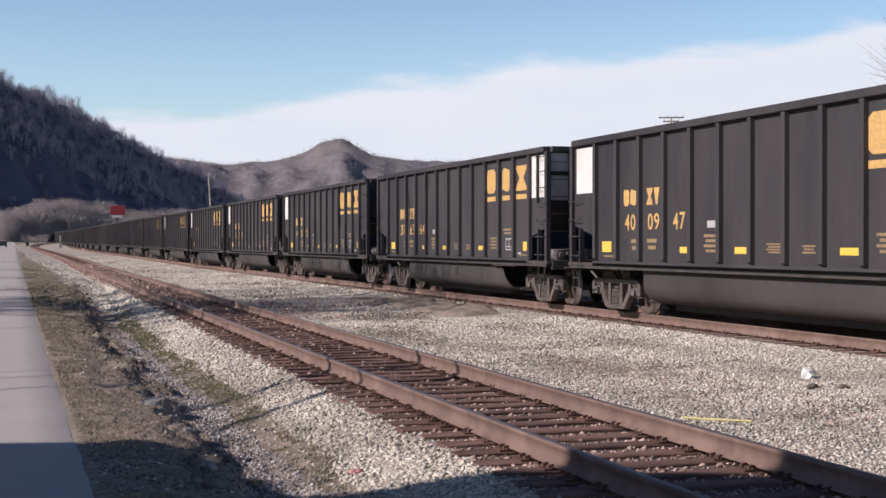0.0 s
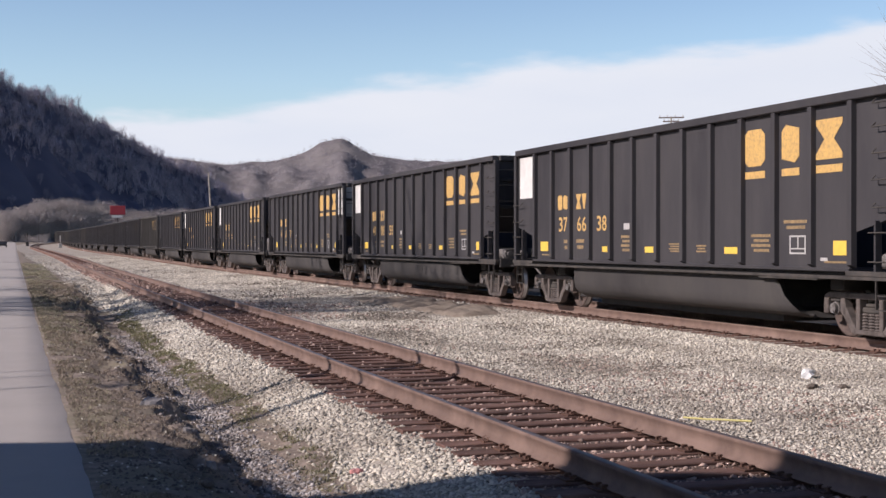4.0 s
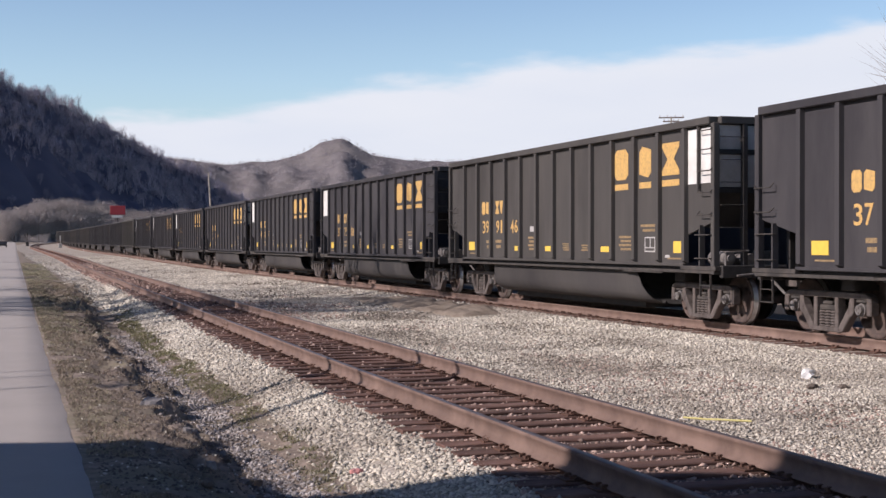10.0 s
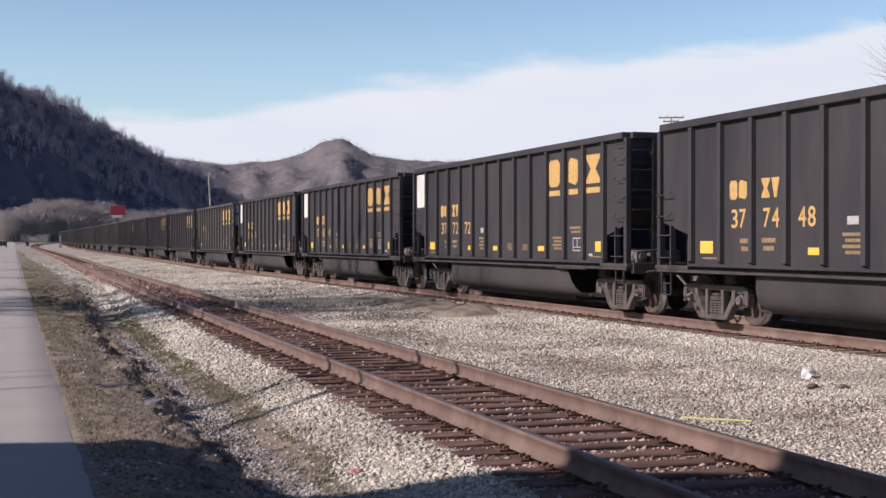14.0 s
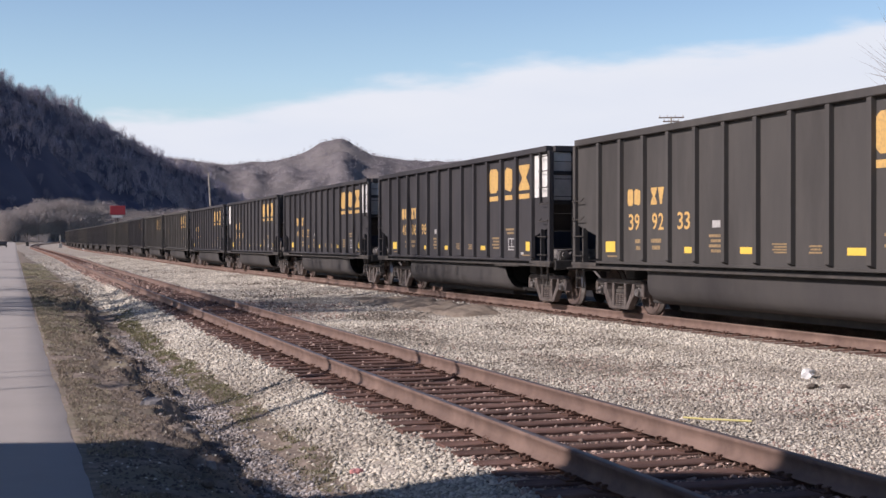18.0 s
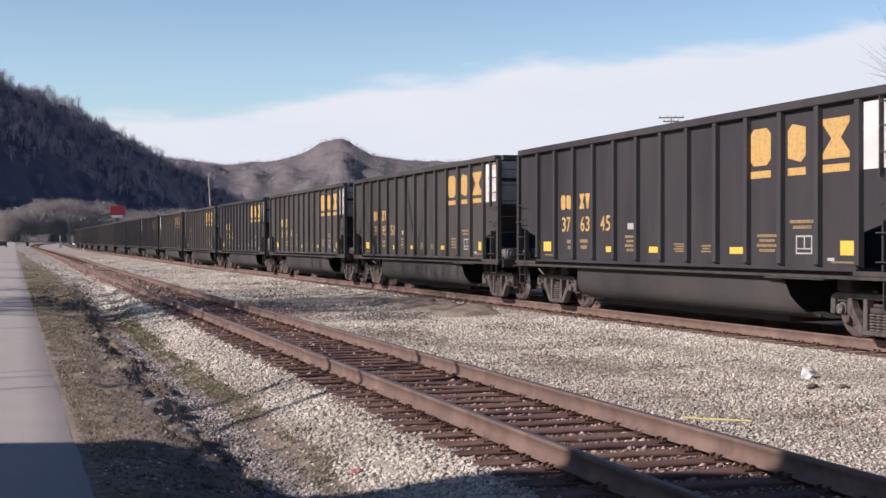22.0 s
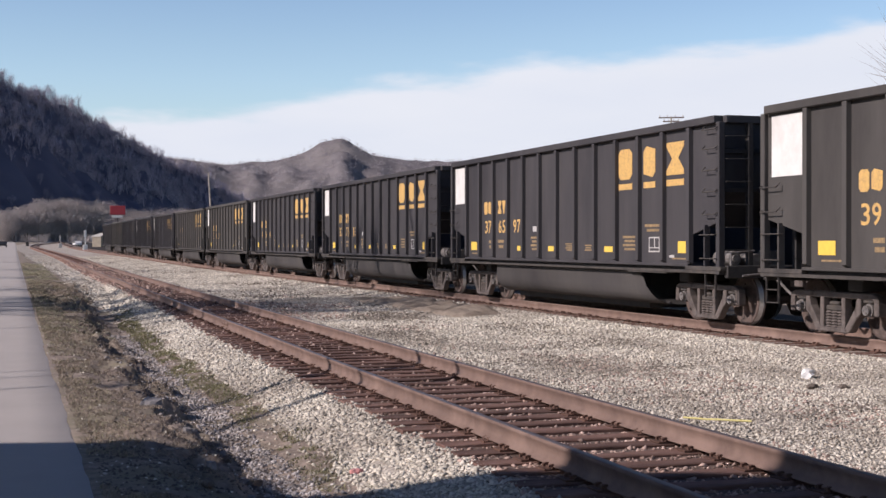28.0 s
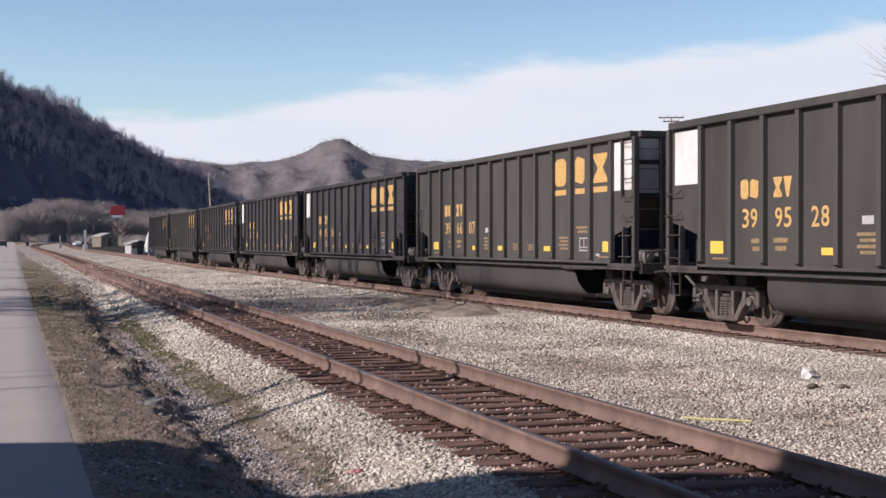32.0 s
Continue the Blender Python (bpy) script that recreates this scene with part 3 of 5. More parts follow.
def build_truck(parent, y):
    tr = new("truck"); tr.parent = parent; tr.matrix_basis = pose(0, y, 0)
    for s in (-1, 1):
        bm = bmesh.new()
        # cast side frame: an arched truss with two small windows and one wide one, jaws over the bearings
        x0, x1 = sorted((s * 0.97, s * 1.12))
        def bar(pts, a=x0, c=x1):
            prism(pts, "x", a, c, bm)
        bar([(-1.17, 0.56), (-1.15, 0.66), (-1.02, 0.715), (1.02, 0.715), (1.15, 0.66), (1.17, 0.56), (1.0, 0.62), (-1.0, 0.62)])
        for k in (-1, 1):
            bar([(k * 1.17, 0.37), (k * 1.17, 0.57), (k * 1.05, 0.62), (k * 1.05, 0.37)])
            bar([(k * 0.73, 0.40), (k * 0.73, 0.63), (k * 0.63, 0.63), (k * 0.57, 0.40), (k * 0.65, 0.33)])
            # slanted leg down to the spring seat
            bar([(k * 0.62, 0.52), (k * 0.66, 0.36), (k * 0.43, 0.09), (k * 0.31, 0.10), (k * 0.33, 0.16)])
            bar([(k * 0.33, 0.63), (k * 0.235, 0.63), (k * 0.235, 0.14), (k * 0.33, 0.14)])
        bar([(-0.42, 0.10), (-0.36, 0.155), (0.36, 0.155), (0.42, 0.10), (0.36, 0.08), (-0.36, 0.08)])
        part("side_frame", bevel(bm, 0.014), M_TRUCK, tr, "cast side frame dusted grey brown")
        for dy in (-0.155, 0.0, 0.155):
            part("spring", SPRING, None, tr).matrix_basis = pose(s * 1.05, dy, 0.14)
        bm = bmesh.new()
        a, c = sorted((s * 0.6, s * 1.09))
        box(bm, a, c, -0.21, 0.21, 0.41, 0.50)
        box(bm, a, c, -0.13, 0.13, 0.50, 0.56)
        part("bolster_end", bevel(bm, 0.02), M_STEEL, tr)
        for k in (-1, 1):
            bm = bmesh.new()
            tube(bm, (s * 0.88, k * 0.89, 0.457), (s * 1.09, k * 0.89, 0.457), 0.105, 14)
            tube(bm, (s * 1.09, k * 0.89, 0.457), (s * 1.15, k * 0.89, 0.457), 0.078, 12)
            for q in range(3):
                u, w = math.cos(q * 2.094), math.sin(q * 2.094)
                tube(bm, (s * 1.15, k * 0.89 + 0.045 * u, 0.457 + 0.045 * w), (s * 1.165, k * 0.89 + 0.045 * u, 0.457 + 0.045 * w), 0.016, 6)
            part("bearing", bm, M_GEAR, tr, "roller bearing with an end cap")
            bm = bmesh.new()
            a, c = sorted((s * 0.98, s * 1.10))
            box(bm, a, c, k * 0.89 - 0.12, k * 0.89 + 0.12, 0.565, 0.615)
            part("bearing_adapter", bevel(bm, 0.01), M_STEEL, tr)
    bm = bmesh.new()
    box(bm, -0.62, 0.62, -0.2, 0.2, 0.40, 0.66)
    part("bolster", bevel(bm, 0.03), M_BLACK, tr)
    for k in (-1, 1):
        ws = part("wheelset", WHEELSET, None, tr, "steel wheels with bright worn treads")
        ws.matrix_basis = pose(0, k * 0.89, 0.457)
        bm = bmesh.new()
        for s in (-1, 1):
            box(bm, s * 0.7525 - 0.05, s * 0.7525 + 0.05, k * 0.40 - 0.03, k * 0.40 + 0.03, 0.30, 0.56)
        tube(bm, (-0.75, k * 0.36, 0.40), (0.75, k * 0.36, 0.40), 0.035, 6)
        part("brake_beam", bm, M_BLACK, tr)
    return tr


def wheelset_mesh():
    bm = bmesh.new()
    # lathe outline: (x from the wheel's middle, radius)
    prof = [(-0.07, 0.10), (-0.05, 0.14), (-0.015, 0.20), (-0.005, 0.37), (-0.062, 0.385), (-0.066, 0.44), (-0.05, 0.457), (0.04, 0.460), (0.052, 0.485), (0.066, 0.480), (0.068, 0.385), (0.025, 0.36), (0.015, 0.20), (0.05, 0.15), (0.09, 0.11)]
    seg = 36
    for s in (-1, 1):
        rings = []
        for px, pr in prof:
            rings.append([bm.verts.new((s * 0.7525 - s * px, pr * math.cos(a * math.tau / seg), pr * math.sin(a * math.tau / seg))) for a in range(seg)])
        for i in range(len(rings) - 1):
            for a in range(seg):
                f = bm.faces.new((rings[i][a], rings[i][(a + 1) % seg], rings[i + 1][(a + 1) % seg], rings[i + 1][a]))
                f.smooth = True
                f.material_index = 1 if i == 6 else 0
    bmesh.ops.recalc_face_normals(bm, faces=bm.faces[:])
    tube(bm, (-0.95, 0, 0), (0.95, 0, 0), 0.085, 16)
    # casting marks on the plates, so that a turn can be seen
    for s in (-1, 1):
        for a in (0.3, 2.4, 4.5):
            r = bmesh.ops.create_cube(bm, size=0.03)
            bmesh.ops.translate(bm, verts=r["verts"], vec=(s * 0.77, 0.29 * math.cos(a), 0.29 * math.sin(a)))
    me = bpy.data.meshes.new("wheelset"); bm.to_mesh(me); bm.free()
    me.materials.append(M_WHEEL); me.materials.append(M_TREAD)
    return me


WHEELSET = wheelset_mesh()


def grab_iron(parent, a, b, out, r=0.011, material=M_STEEL):
    """A bent bar between two feet a and b, standing off by out."""
    a, b, out = Vector(a), Vector(b), Vector(out)
    bm = bmesh.new()
    tube(bm, a, a + out, r, 6); tube(bm, a + out, b + out, r, 6); tube(bm, b + out, b, r, 6)
    part("grab_iron", bm, material, parent)


def block_mark(kind, y0, y1, z0, z1):
    """Plain painted shapes in the owner's yellow; y0 is the side towards the far end."""
    w, h = y1 - y0, z1 - z0
    def P(u, v):
        return (y0 + w * u, z0 + h * v)
    if kind == "slab":       # a solid slab with cut corners
        halves = [[P(0.2, 0), P(0.8, 0), P(1, 0.16), P(1, 0.84), P(0.8, 1), P(0.2, 1), P(0, 0.84), P(0, 0.16)]]
    elif kind == "slant":    # a solid slab with slanted ends
        halves = [[P(0, 0.12), P(0.75, 0), P(1, 0.16), P(1, 0.88), P(0.25, 1), P(0, 0.84)]]
    elif kind == "hourglass":
        halves = [[P(0, 0), P(1, 0), P(1, 0.14), P(0.68, 0.5), P(1, 0.86), P(1, 1), P(0, 1), P(0, 0.86), P(0.32, 0.5), P(0, 0.14)]]
    else:                    # a wedge standing on its point
        halves = [[P(0.36, 0), P(0.64, 0), P(1, 1), P(0, 1)]]
    bm = bmesh.new()
    for h in halves:
        flat(h, PANEL_X - 0.006, bm, 0.005)
    return bm


def build_car(white_far, paint):
    """A bathtub coal gondola. +Y is its far end; -X the side seen. white_far: which end carries the white panels; paint: the body's paint."""
    car = new("coal_gondola")
    X = 1.605
    rib = {}
    for s in (-1, 1):
        bm = bmesh.new()
        box(bm, min(s * 1.515, s * X), max(s * 1.515, s * X), -0.066, 0.066, 1.10, 3.59)
        for v in bm.verts:
            if abs(v.co.x) > 1.58:
                v.co.y *= 0.88
                if v.co.z < 2:
                    v.co.z += 0.05
        rib[s] = bpy.data.meshes.new("rib")
        bm.to_mesh(rib[s]); bm.free(); rib[s].materials.append(paint)
    # sheets
    for s in (-1, 1):
        # side sheet with sloped cut-outs over the ladders at both ends
        o = [(-6.2, 1.02), (6.2, 1.02), (6.2, 1.60), (7.30, 1.86), (7.30, 3.60), (-7.30, 3.60), (-7.30, 1.86), (-6.2, 1.60)]
        bm = prism([(a, max(c, 1.04)) for a, c in o], "x", min(s * 1.52, s * 1.475), max(s * 1.52, s * 1.475))
        part("side_sheet", bm, paint, car, "black sheet side, dusty and slightly worn")
        for y in RIBS:
            part("rib", rib[s], None, car).matrix_basis = pose(0, y, 0)
        bm = boxed(min(s * 1.44, s * 1.625), max(s * 1.44, s * 1.625), -7.28, 7.28, 3.585, 3.72, 0.012)
        part("side_rim", bm, paint, car)
        # side sill: an upper plate, a ledge groove blackened for its shade and a lower flange
        bm = bmesh.new()
        box(bm, min(s * 1.50, s * 1.58), max(s * 1.50, s * 1.58), -6.25, 6.25, 1.045, 1.10)
        part("side_sill", bevel(bm, 0.008), paint, car)
        part("sill_groove", boxed(min(s * 1.40, s * 1.475), max(s * 1.40, s * 1.475), -6.2, 6.2, 0.96, 1.05), M_BLACK, car, "recess under the side sheet, its shade painted black")
        bm = bmesh.new()
        box(bm, min(s * 1.42, s * 1.60), max(s * 1.42, s * 1.60), -7.42, -4.2, 0.93, 0.985)
        box(bm, min(s * 1.42, s * 1.60), max(s * 1.42, s * 1.60), 4.2, 7.42, 0.93, 0.985)
        box(bm, min(s * 1.42, s * 1.595), max(s * 1.42, s * 1.595), -4.2, 4.2, 0.935, 0.975)
        part("lower_flange", bevel(bm, 0.006), M_STEEL, car)
        for k in (-1, 1):
            bm = boxed(min(s * 1.48, s * 1.60), max(s * 1.48, s * 1.60), min(k * 7.42, k * 7.30), max(k * 7.42, k * 7.30), 0.92, 3.60, 0.01)
            part("corner_post", bm, paint, car)
            bm = boxed(min(s * 1.48, s * 1.60), max(s * 1.48, s * 1.60), min(k * 6.91, k * 6.87), max(k * 6.91, k * 6.87), 0.95, 1.80, 0.008)
            part("ladder_stile", bm, paint, car)
            bm = bmesh.new()
            box(bm, min(s * 1.44, s * 1.61), max(s * 1.44, s * 1.61), min(k * 7.48, k * 6.2), max(k * 7.48, k * 6.2), 0.985, 1.06)
            part("end_platform", bevel(bm, 0.008), M_STEEL, car)
            # step stirrup below the sill
            bm = bmesh.new()
            for y in (6.9, 7.26):
                box(bm, min(s * 1.55, s * 1.585), max(s * 1.55, s * 1.585), k * y - 0.009, k * y + 0.009, 0.50, 0.94)
            for z in (0.50, 0.71):
                box(bm, min(s * 1.55, s * 1.59), max(s * 1.55, s * 1.59), min(k * 6.9, k * 7.26), max(k * 6.9, k * 7.26), z, z + 0.015)
            part("step_stirrup", bm, M_STEEL, car)
            if s > 0 and k > 0:
                continue
            for z in (1.20, 1.62):
                grab_iron(car, (s * 1.57, k * 6.80, z), (s * 1.57, k * 7.34, z), (s * 0.07, 0, 0))
            for z in ((1.98, 2.38) if k > 0 else (1.98, 2.38, 2.76, 3.14, 3.48) if s < 0 else ()):
                grab_iron(car, (s * 1.57, k * 6.88, z + 0.07), (s * 1.57, k * 7.36, z + 0.07), (s * 0.07, 0, -0.07))
    for k in (-1, 1):
        # sloped end sheet, its stiffeners and the rim
        bm = prism([(k * 7.30, 3.60), (k * 7.25, 3.60), (k * 7.22, 2.45), (k * 6.30, 1.80), (k * 6.30, 1.76), (k * 7.28, 2.42)], "x", -1.50, 1.50)
        part("end_sheet", bm, paint, car)
        bm = boxed(-1.44, 1.44, min(k * 7.40, k * 7.18), max(k * 7.40, k * 7.18), 3.585, 3.72, 0.012)
        part("end_rim", bm, paint, car)
        # End posts, girts and rungs are blackened: shade put into their colour.
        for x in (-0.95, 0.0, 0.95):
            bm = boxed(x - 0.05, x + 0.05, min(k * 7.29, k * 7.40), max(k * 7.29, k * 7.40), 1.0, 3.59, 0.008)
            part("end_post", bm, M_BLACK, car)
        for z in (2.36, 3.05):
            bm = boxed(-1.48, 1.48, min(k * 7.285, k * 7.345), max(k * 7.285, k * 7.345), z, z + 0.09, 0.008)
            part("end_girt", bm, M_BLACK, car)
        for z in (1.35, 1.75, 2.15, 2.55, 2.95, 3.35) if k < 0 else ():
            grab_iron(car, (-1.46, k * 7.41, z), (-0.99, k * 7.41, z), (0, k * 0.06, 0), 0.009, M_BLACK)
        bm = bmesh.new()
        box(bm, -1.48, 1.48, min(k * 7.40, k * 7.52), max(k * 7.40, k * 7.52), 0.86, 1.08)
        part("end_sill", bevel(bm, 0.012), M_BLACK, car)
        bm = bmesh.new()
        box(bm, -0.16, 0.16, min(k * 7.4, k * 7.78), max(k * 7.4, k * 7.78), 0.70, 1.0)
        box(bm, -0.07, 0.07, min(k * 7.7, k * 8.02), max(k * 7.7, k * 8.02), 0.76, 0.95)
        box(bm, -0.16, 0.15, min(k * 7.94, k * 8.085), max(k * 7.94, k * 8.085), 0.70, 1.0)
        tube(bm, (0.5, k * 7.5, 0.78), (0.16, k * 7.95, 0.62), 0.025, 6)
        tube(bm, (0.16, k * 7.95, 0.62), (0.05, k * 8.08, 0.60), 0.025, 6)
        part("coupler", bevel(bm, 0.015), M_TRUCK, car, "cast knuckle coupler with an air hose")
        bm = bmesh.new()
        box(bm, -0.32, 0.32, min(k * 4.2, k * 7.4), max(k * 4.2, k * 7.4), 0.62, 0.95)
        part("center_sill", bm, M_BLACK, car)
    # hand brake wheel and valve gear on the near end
    bm = bmesh.new()
    for a in range(16):
        a0, a1 = a * math.tau / 16, (a + 1) * math.tau / 16
        tube(bm, (0.45 + 0.26 * math.cos(a0), -7.56, 1.62 + 0.26 * math.sin(a0)), (0.45 + 0.26 * math.cos(a1), -7.56, 1.62 + 0.26 * math.sin(a1)), 0.016, 5)
    for a in range(5):
        tube(bm, (0.45, -7.56, 1.62), (0.45 + 0.26 * math.cos(a * 1.2566), -7.56, 1.62 + 0.26 * math.sin(a * 1.2566)), 0.011, 5)
    tube(bm, (0.45, -7.36, 1.62), (0.45, -7.58, 1.62), 0.035, 8)
    part("hand_brake", bm, M_STEEL, car)
    bm = bmesh.new()
    tube(bm, (-1.05, -7.02, 1.20), (-1.05, -6.45, 1.20), 0.13, 12)
    tube(bm, (-1.05, -7.06, 1.20), (-1.05, -7.02, 1.20), 0.07, 10)
    tube(bm, (-0.72, -7.2, 1.17), (-0.72, -6.75, 1.17), 0.12, 12)
    box(bm, -0.45, -0.2, -7.1, -6.8, 1.03, 1.34)
    part("brake_gear", bevel(bm, 0.01), M_GEAR, car, "air brake cylinder and valve")
    bm = bmesh.new()
    tube(bm, (-1.38, -7.45, 1.08), (-1.38, -7.45, 1.30), 0.02, 6)
    tube(bm, (-1.38, -7.45, 1.30), (-0.9, -7.43, 1.34), 0.016, 6)
    tube(bm, (-0.55, -7.55, 0.86), (-0.42, -7.85, 0.58), 0.026, 6); tube(bm, (-0.42, -7.85, 0.58), (-0.22, -8.05, 0.66), 0.026, 6)
    tube(bm, (-1.2, -7.54, 0.9), (-0.4, -7.54, 0.97), 0.018, 6)
    part("air_hose", bm, M_GEAR, car, "hanging brake hose and pipes")
    bm = bmesh.new()
    tube(bm, (-1.30, 7.56, 0.90), (0.1, 7.56, 0.80), 0.018, 6)
    tube(bm, (-0.40, 7.5, 0.82), (-0.30, 7.8, 0.55), 0.026, 6); tube(bm, (-0.30, 7.8, 0.55), (-0.18, 8.0, 0.64), 0.026, 6)
    part("uncoupling_lever", bm, M_STEEL, car)
    for k in (-1, 1):
        part("end_deck", boxed(-1.43, 1.43, min(k * 6.3, k * 7.36), max(k * 6.3, k * 7.36), 0.99, 1.03), M_BLACK, car)
    # inside of the body, and the two tubs below the floor joined as one long bathtub
    bm = bmesh.new()
    box(bm, -1.49, 1.49, -6.35, 6.35, 1.0, 1.04)
    part("floor", bm, M_BLACK, car)
    bm = bmesh.new()
    sect = [(1.46, 1.0), (1.46, 0.62), (1.43, 0.48), (1.34, 0.37), (1.18, 0.30), (0.9, 0.27), (0.0, 0.26)]
    sect = sect + [(-a, b) for a, b in sect[-2::-1]]
    stations = [(4.0 + 0.24 * math.sin(u * math.pi / 2), math.cos(u * math.pi / 2)) for u in np.linspace(0, 1, 7)]
    # (y, roundness) towards each end: the lower edge and the corners draw in
    rings = []
    rake = [0.0, 0.28, 0.46, 0.56, 0.60, 0.61, 0.61]
    rake = rake + rake[-2::-1]
    rings.append([bm.verts.new((a * 0.97, -4.0 - q, c)) for (a, c), q in zip(sect, rake)])
    rings.append([bm.verts.new((a, -3.94 - q, c)) for (a, c), q in zip(sect, rake)])
    for y, d in stations:
        rings.append([bm.verts.new((a * (0.90 + 0.10 * d), y, 1.0 - (1.0 - c) * (0.66 + 0.34 * d))) for a, c in sect])
    for i in range(len(rings) - 1):
        for j in range(len(sect) - 1):
            f = bm.faces.new((rings[i][j], rings[i][j + 1], rings[i + 1][j + 1], rings[i + 1][j])); f.smooth = True
    bm.faces.new(rings[-1][::-1])
    bmesh.ops.recalc_face_normals(bm, faces=bm.faces[:])
    part("tub", bm, M_TUB, car, "deep rounded steel tub between the trucks, streaked with dust")
    # The hollow's shade is given by its black colour.
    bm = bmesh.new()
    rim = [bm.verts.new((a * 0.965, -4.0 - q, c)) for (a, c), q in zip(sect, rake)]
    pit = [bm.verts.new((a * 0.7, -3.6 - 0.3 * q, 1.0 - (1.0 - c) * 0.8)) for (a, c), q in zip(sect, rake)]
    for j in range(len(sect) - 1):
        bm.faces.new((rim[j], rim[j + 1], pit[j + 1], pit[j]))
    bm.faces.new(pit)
    part("tub_end", bm, M_BLACK, car, "hollow at the end of the tub, painted black for shade")
    part("tub_shelf", boxed(-1.585, -1.40, -5.45, -3.75, 0.905, 0.93, 0.004), M_STEEL, car)
    bm = bmesh.new()
    tube(bm, (-1.05, -4.6, 0.30), (-1.05, 4.6, 0.30), 0.03, 6)
    box(bm, -1.0, 1.0, -3.6, 3.6, 0.16, 0.27)
    part("brake_rod", bm, M_BLACK, car)
    for y in (5.4, -5.4):
        bm = bmesh.new()
        box(bm, -1.2, 1.2, y - 0.18, y + 0.18, 0.74, 0.95)
        part("body_bolster", bevel(bm, 0.02), M_BLACK, car)
    build_truck(car, 6.1); build_truck(car, -6.1)
    # ---- paint ----
    px = PANEL_X - 0.006
    if white_far:
        part("white_panel", flat(rect(7.26 - 0.96, 7.26 - 0.07, 2.55, 3.54), px), M_WHITE, car, "white end panel on the side")
    else:
        part("white_panel", flat(rect(along(14.53), along(13.55), 2.55, 3.54), px), M_WHITE, car, "white end panel on the side")
        part("ladder_stile", boxed(-1.60, -1.535, -6.835, -6.80, 2.42, 3.585, 0.006), paint, car)
        part("white_panel", boxed(-1.46, 1.46, -7.311, -7.304, 2.47, 3.57), M_ENDWHITE, car, "grimy off-white upper end sheet")
    for kind, a0, a1 in (("slab", 10.58, 11.22), ("slant", 11.72, 12.22), ("hourglass", 12.68, 13.36)):
        part("logo_shape", block_mark(kind, along(a0), along(a1), 2.755, 3.37), M_GOLD, car, "bold yellow painted logo block")
        part("logo_bar", flat(rect(along(a1), along(a0), 2.55, 2.67), px), M_GOLD, car)
    for kind, a0, a1 in (("slab", 2.42, 2.67), ("slant", 2.72, 2.98), ("hourglass", 3.44, 3.69), ("wedge", 3.74, 3.98)):
        part("owner_mark", block_mark(kind, 7.26 - a0, 7.26 - a1, 2.22, 2.55), M_GOLD, car)
    for a0, a1, z0, z1 in ((1.53, 1.98, 1.29, 1.51), (4.92, 5.42, 1.29, 1.405), (6.88, 7.38, 1.29, 1.405), (9.92, 10.39, 1.29, 1.405), (13.13, 13.52, 1.29, 1.51)):
        part("reflector", flat(rect(along(a1), along(a0), z0, z1), px), M_REFLECT, car, "bright yellow reflective patch")
    # stencilled data that cannot be read: plain bars
    for a0, a1, z0, z1, n in ((2.90, 3.20, 1.34, 1.55, 2), (3.58, 4.00, 1.35, 1.56, 2), (5.82, 6.40, 1.31, 1.63, 4), (7.88, 8.38, 1.31, 1.47, 4), (8.93, 9.28, 1.31, 1.44, 3), (10.80, 11.42, 1.33, 1.62, 4), (11.78, 12.46, 1.70, 1.84, 2), (1.62, 2.2, 1.19, 1.22, 1), (12.9, 13.5, 1.17, 1.20, 1)):
        hh = (z1 - z0) / (n + (n - 1) * 0.75) if n > 1 else z1 - z0
        for i in range(n):
            zz = z1 - hh - i * hh * 1.75
            cut = 0.0 if i % 2 == 0 else 0.12 * (a1 - a0)
            part("stencil_bar", flat(rect(along(a1 - cut), along(a0 + cut), zz, zz + hh), px), M_FADED, car)
    part("data_plate", flat(rect(along(6.22), along(5.94), 1.75, 1.875), px), M_GREYPAINT, car, "small white data plate")
    part("data_plate", flat(rect(along(12.98), along(12.80), 1.20, 1.25), px), M_GREYPAINT, car)
    bm = bmesh.new()
    for r in (rect(along(12.40), along(11.95), 1.57, 1.595), rect(along(12.40), along(11.95), 1.30, 1.325), rect(along(11.98), along(11.95), 1.325, 1.57), rect(along(12.40), along(12.37), 1.325, 1.57), rect(along(12.2), along(12.17), 1.40, 1.57), rect(along(12.37), along(11.98), 1.375, 1.395)):
        flat(r, px, bm)
    part("stencil_box", bm, M_GREYPAINT, car, "white outlined inspection box")
    return car


NUMBERS = ("400947 376564 400520 377552 376638 400859 401070 376760 400904 376586 399146 377506 400178 377448 377272 376541 376570 399233 400698 400522 "
           "376718 376345 399551 399144 376627 399318 399860 376597 377113 400948 399528 396607 400316 377085 376812 399417 400233").split()
FAR_WHITE = {0, 2, 3, 4, 5, 7, 8, 11, 12, 14, 15, 16, 20, 26, 27, 28, 29, 30, 32, 33}
PITCH, FIRST = 16.18, 26.98 - 7.26      # from car to car; the first car's middle at the start
CARS = []


def car_middle(k, t):
    slack = 0.0 if k < 13 else 0.1 if k < 15 else 0.2 if k < 17 else 0.7 if k < 28 else 0.62
    return FIRST + k * PITCH + slack - TRAVEL(t)


def TRAVEL(t):
    return 15.33 * t


def car_pose(y):
    x0, x1 = float(main_x(y - 6)), float(main_x(y + 6))
    z0, z1 = float(grade(y - 6)), float(grade(y + 6))
    return pose((x0 + x1) / 2, y, MAIN_Z + (z0 + z1) / 2, math.degrees(math.atan2(z1 - z0, 12.0)), 0, -math.degrees(math.atan2(x1 - x0, 12.0)))


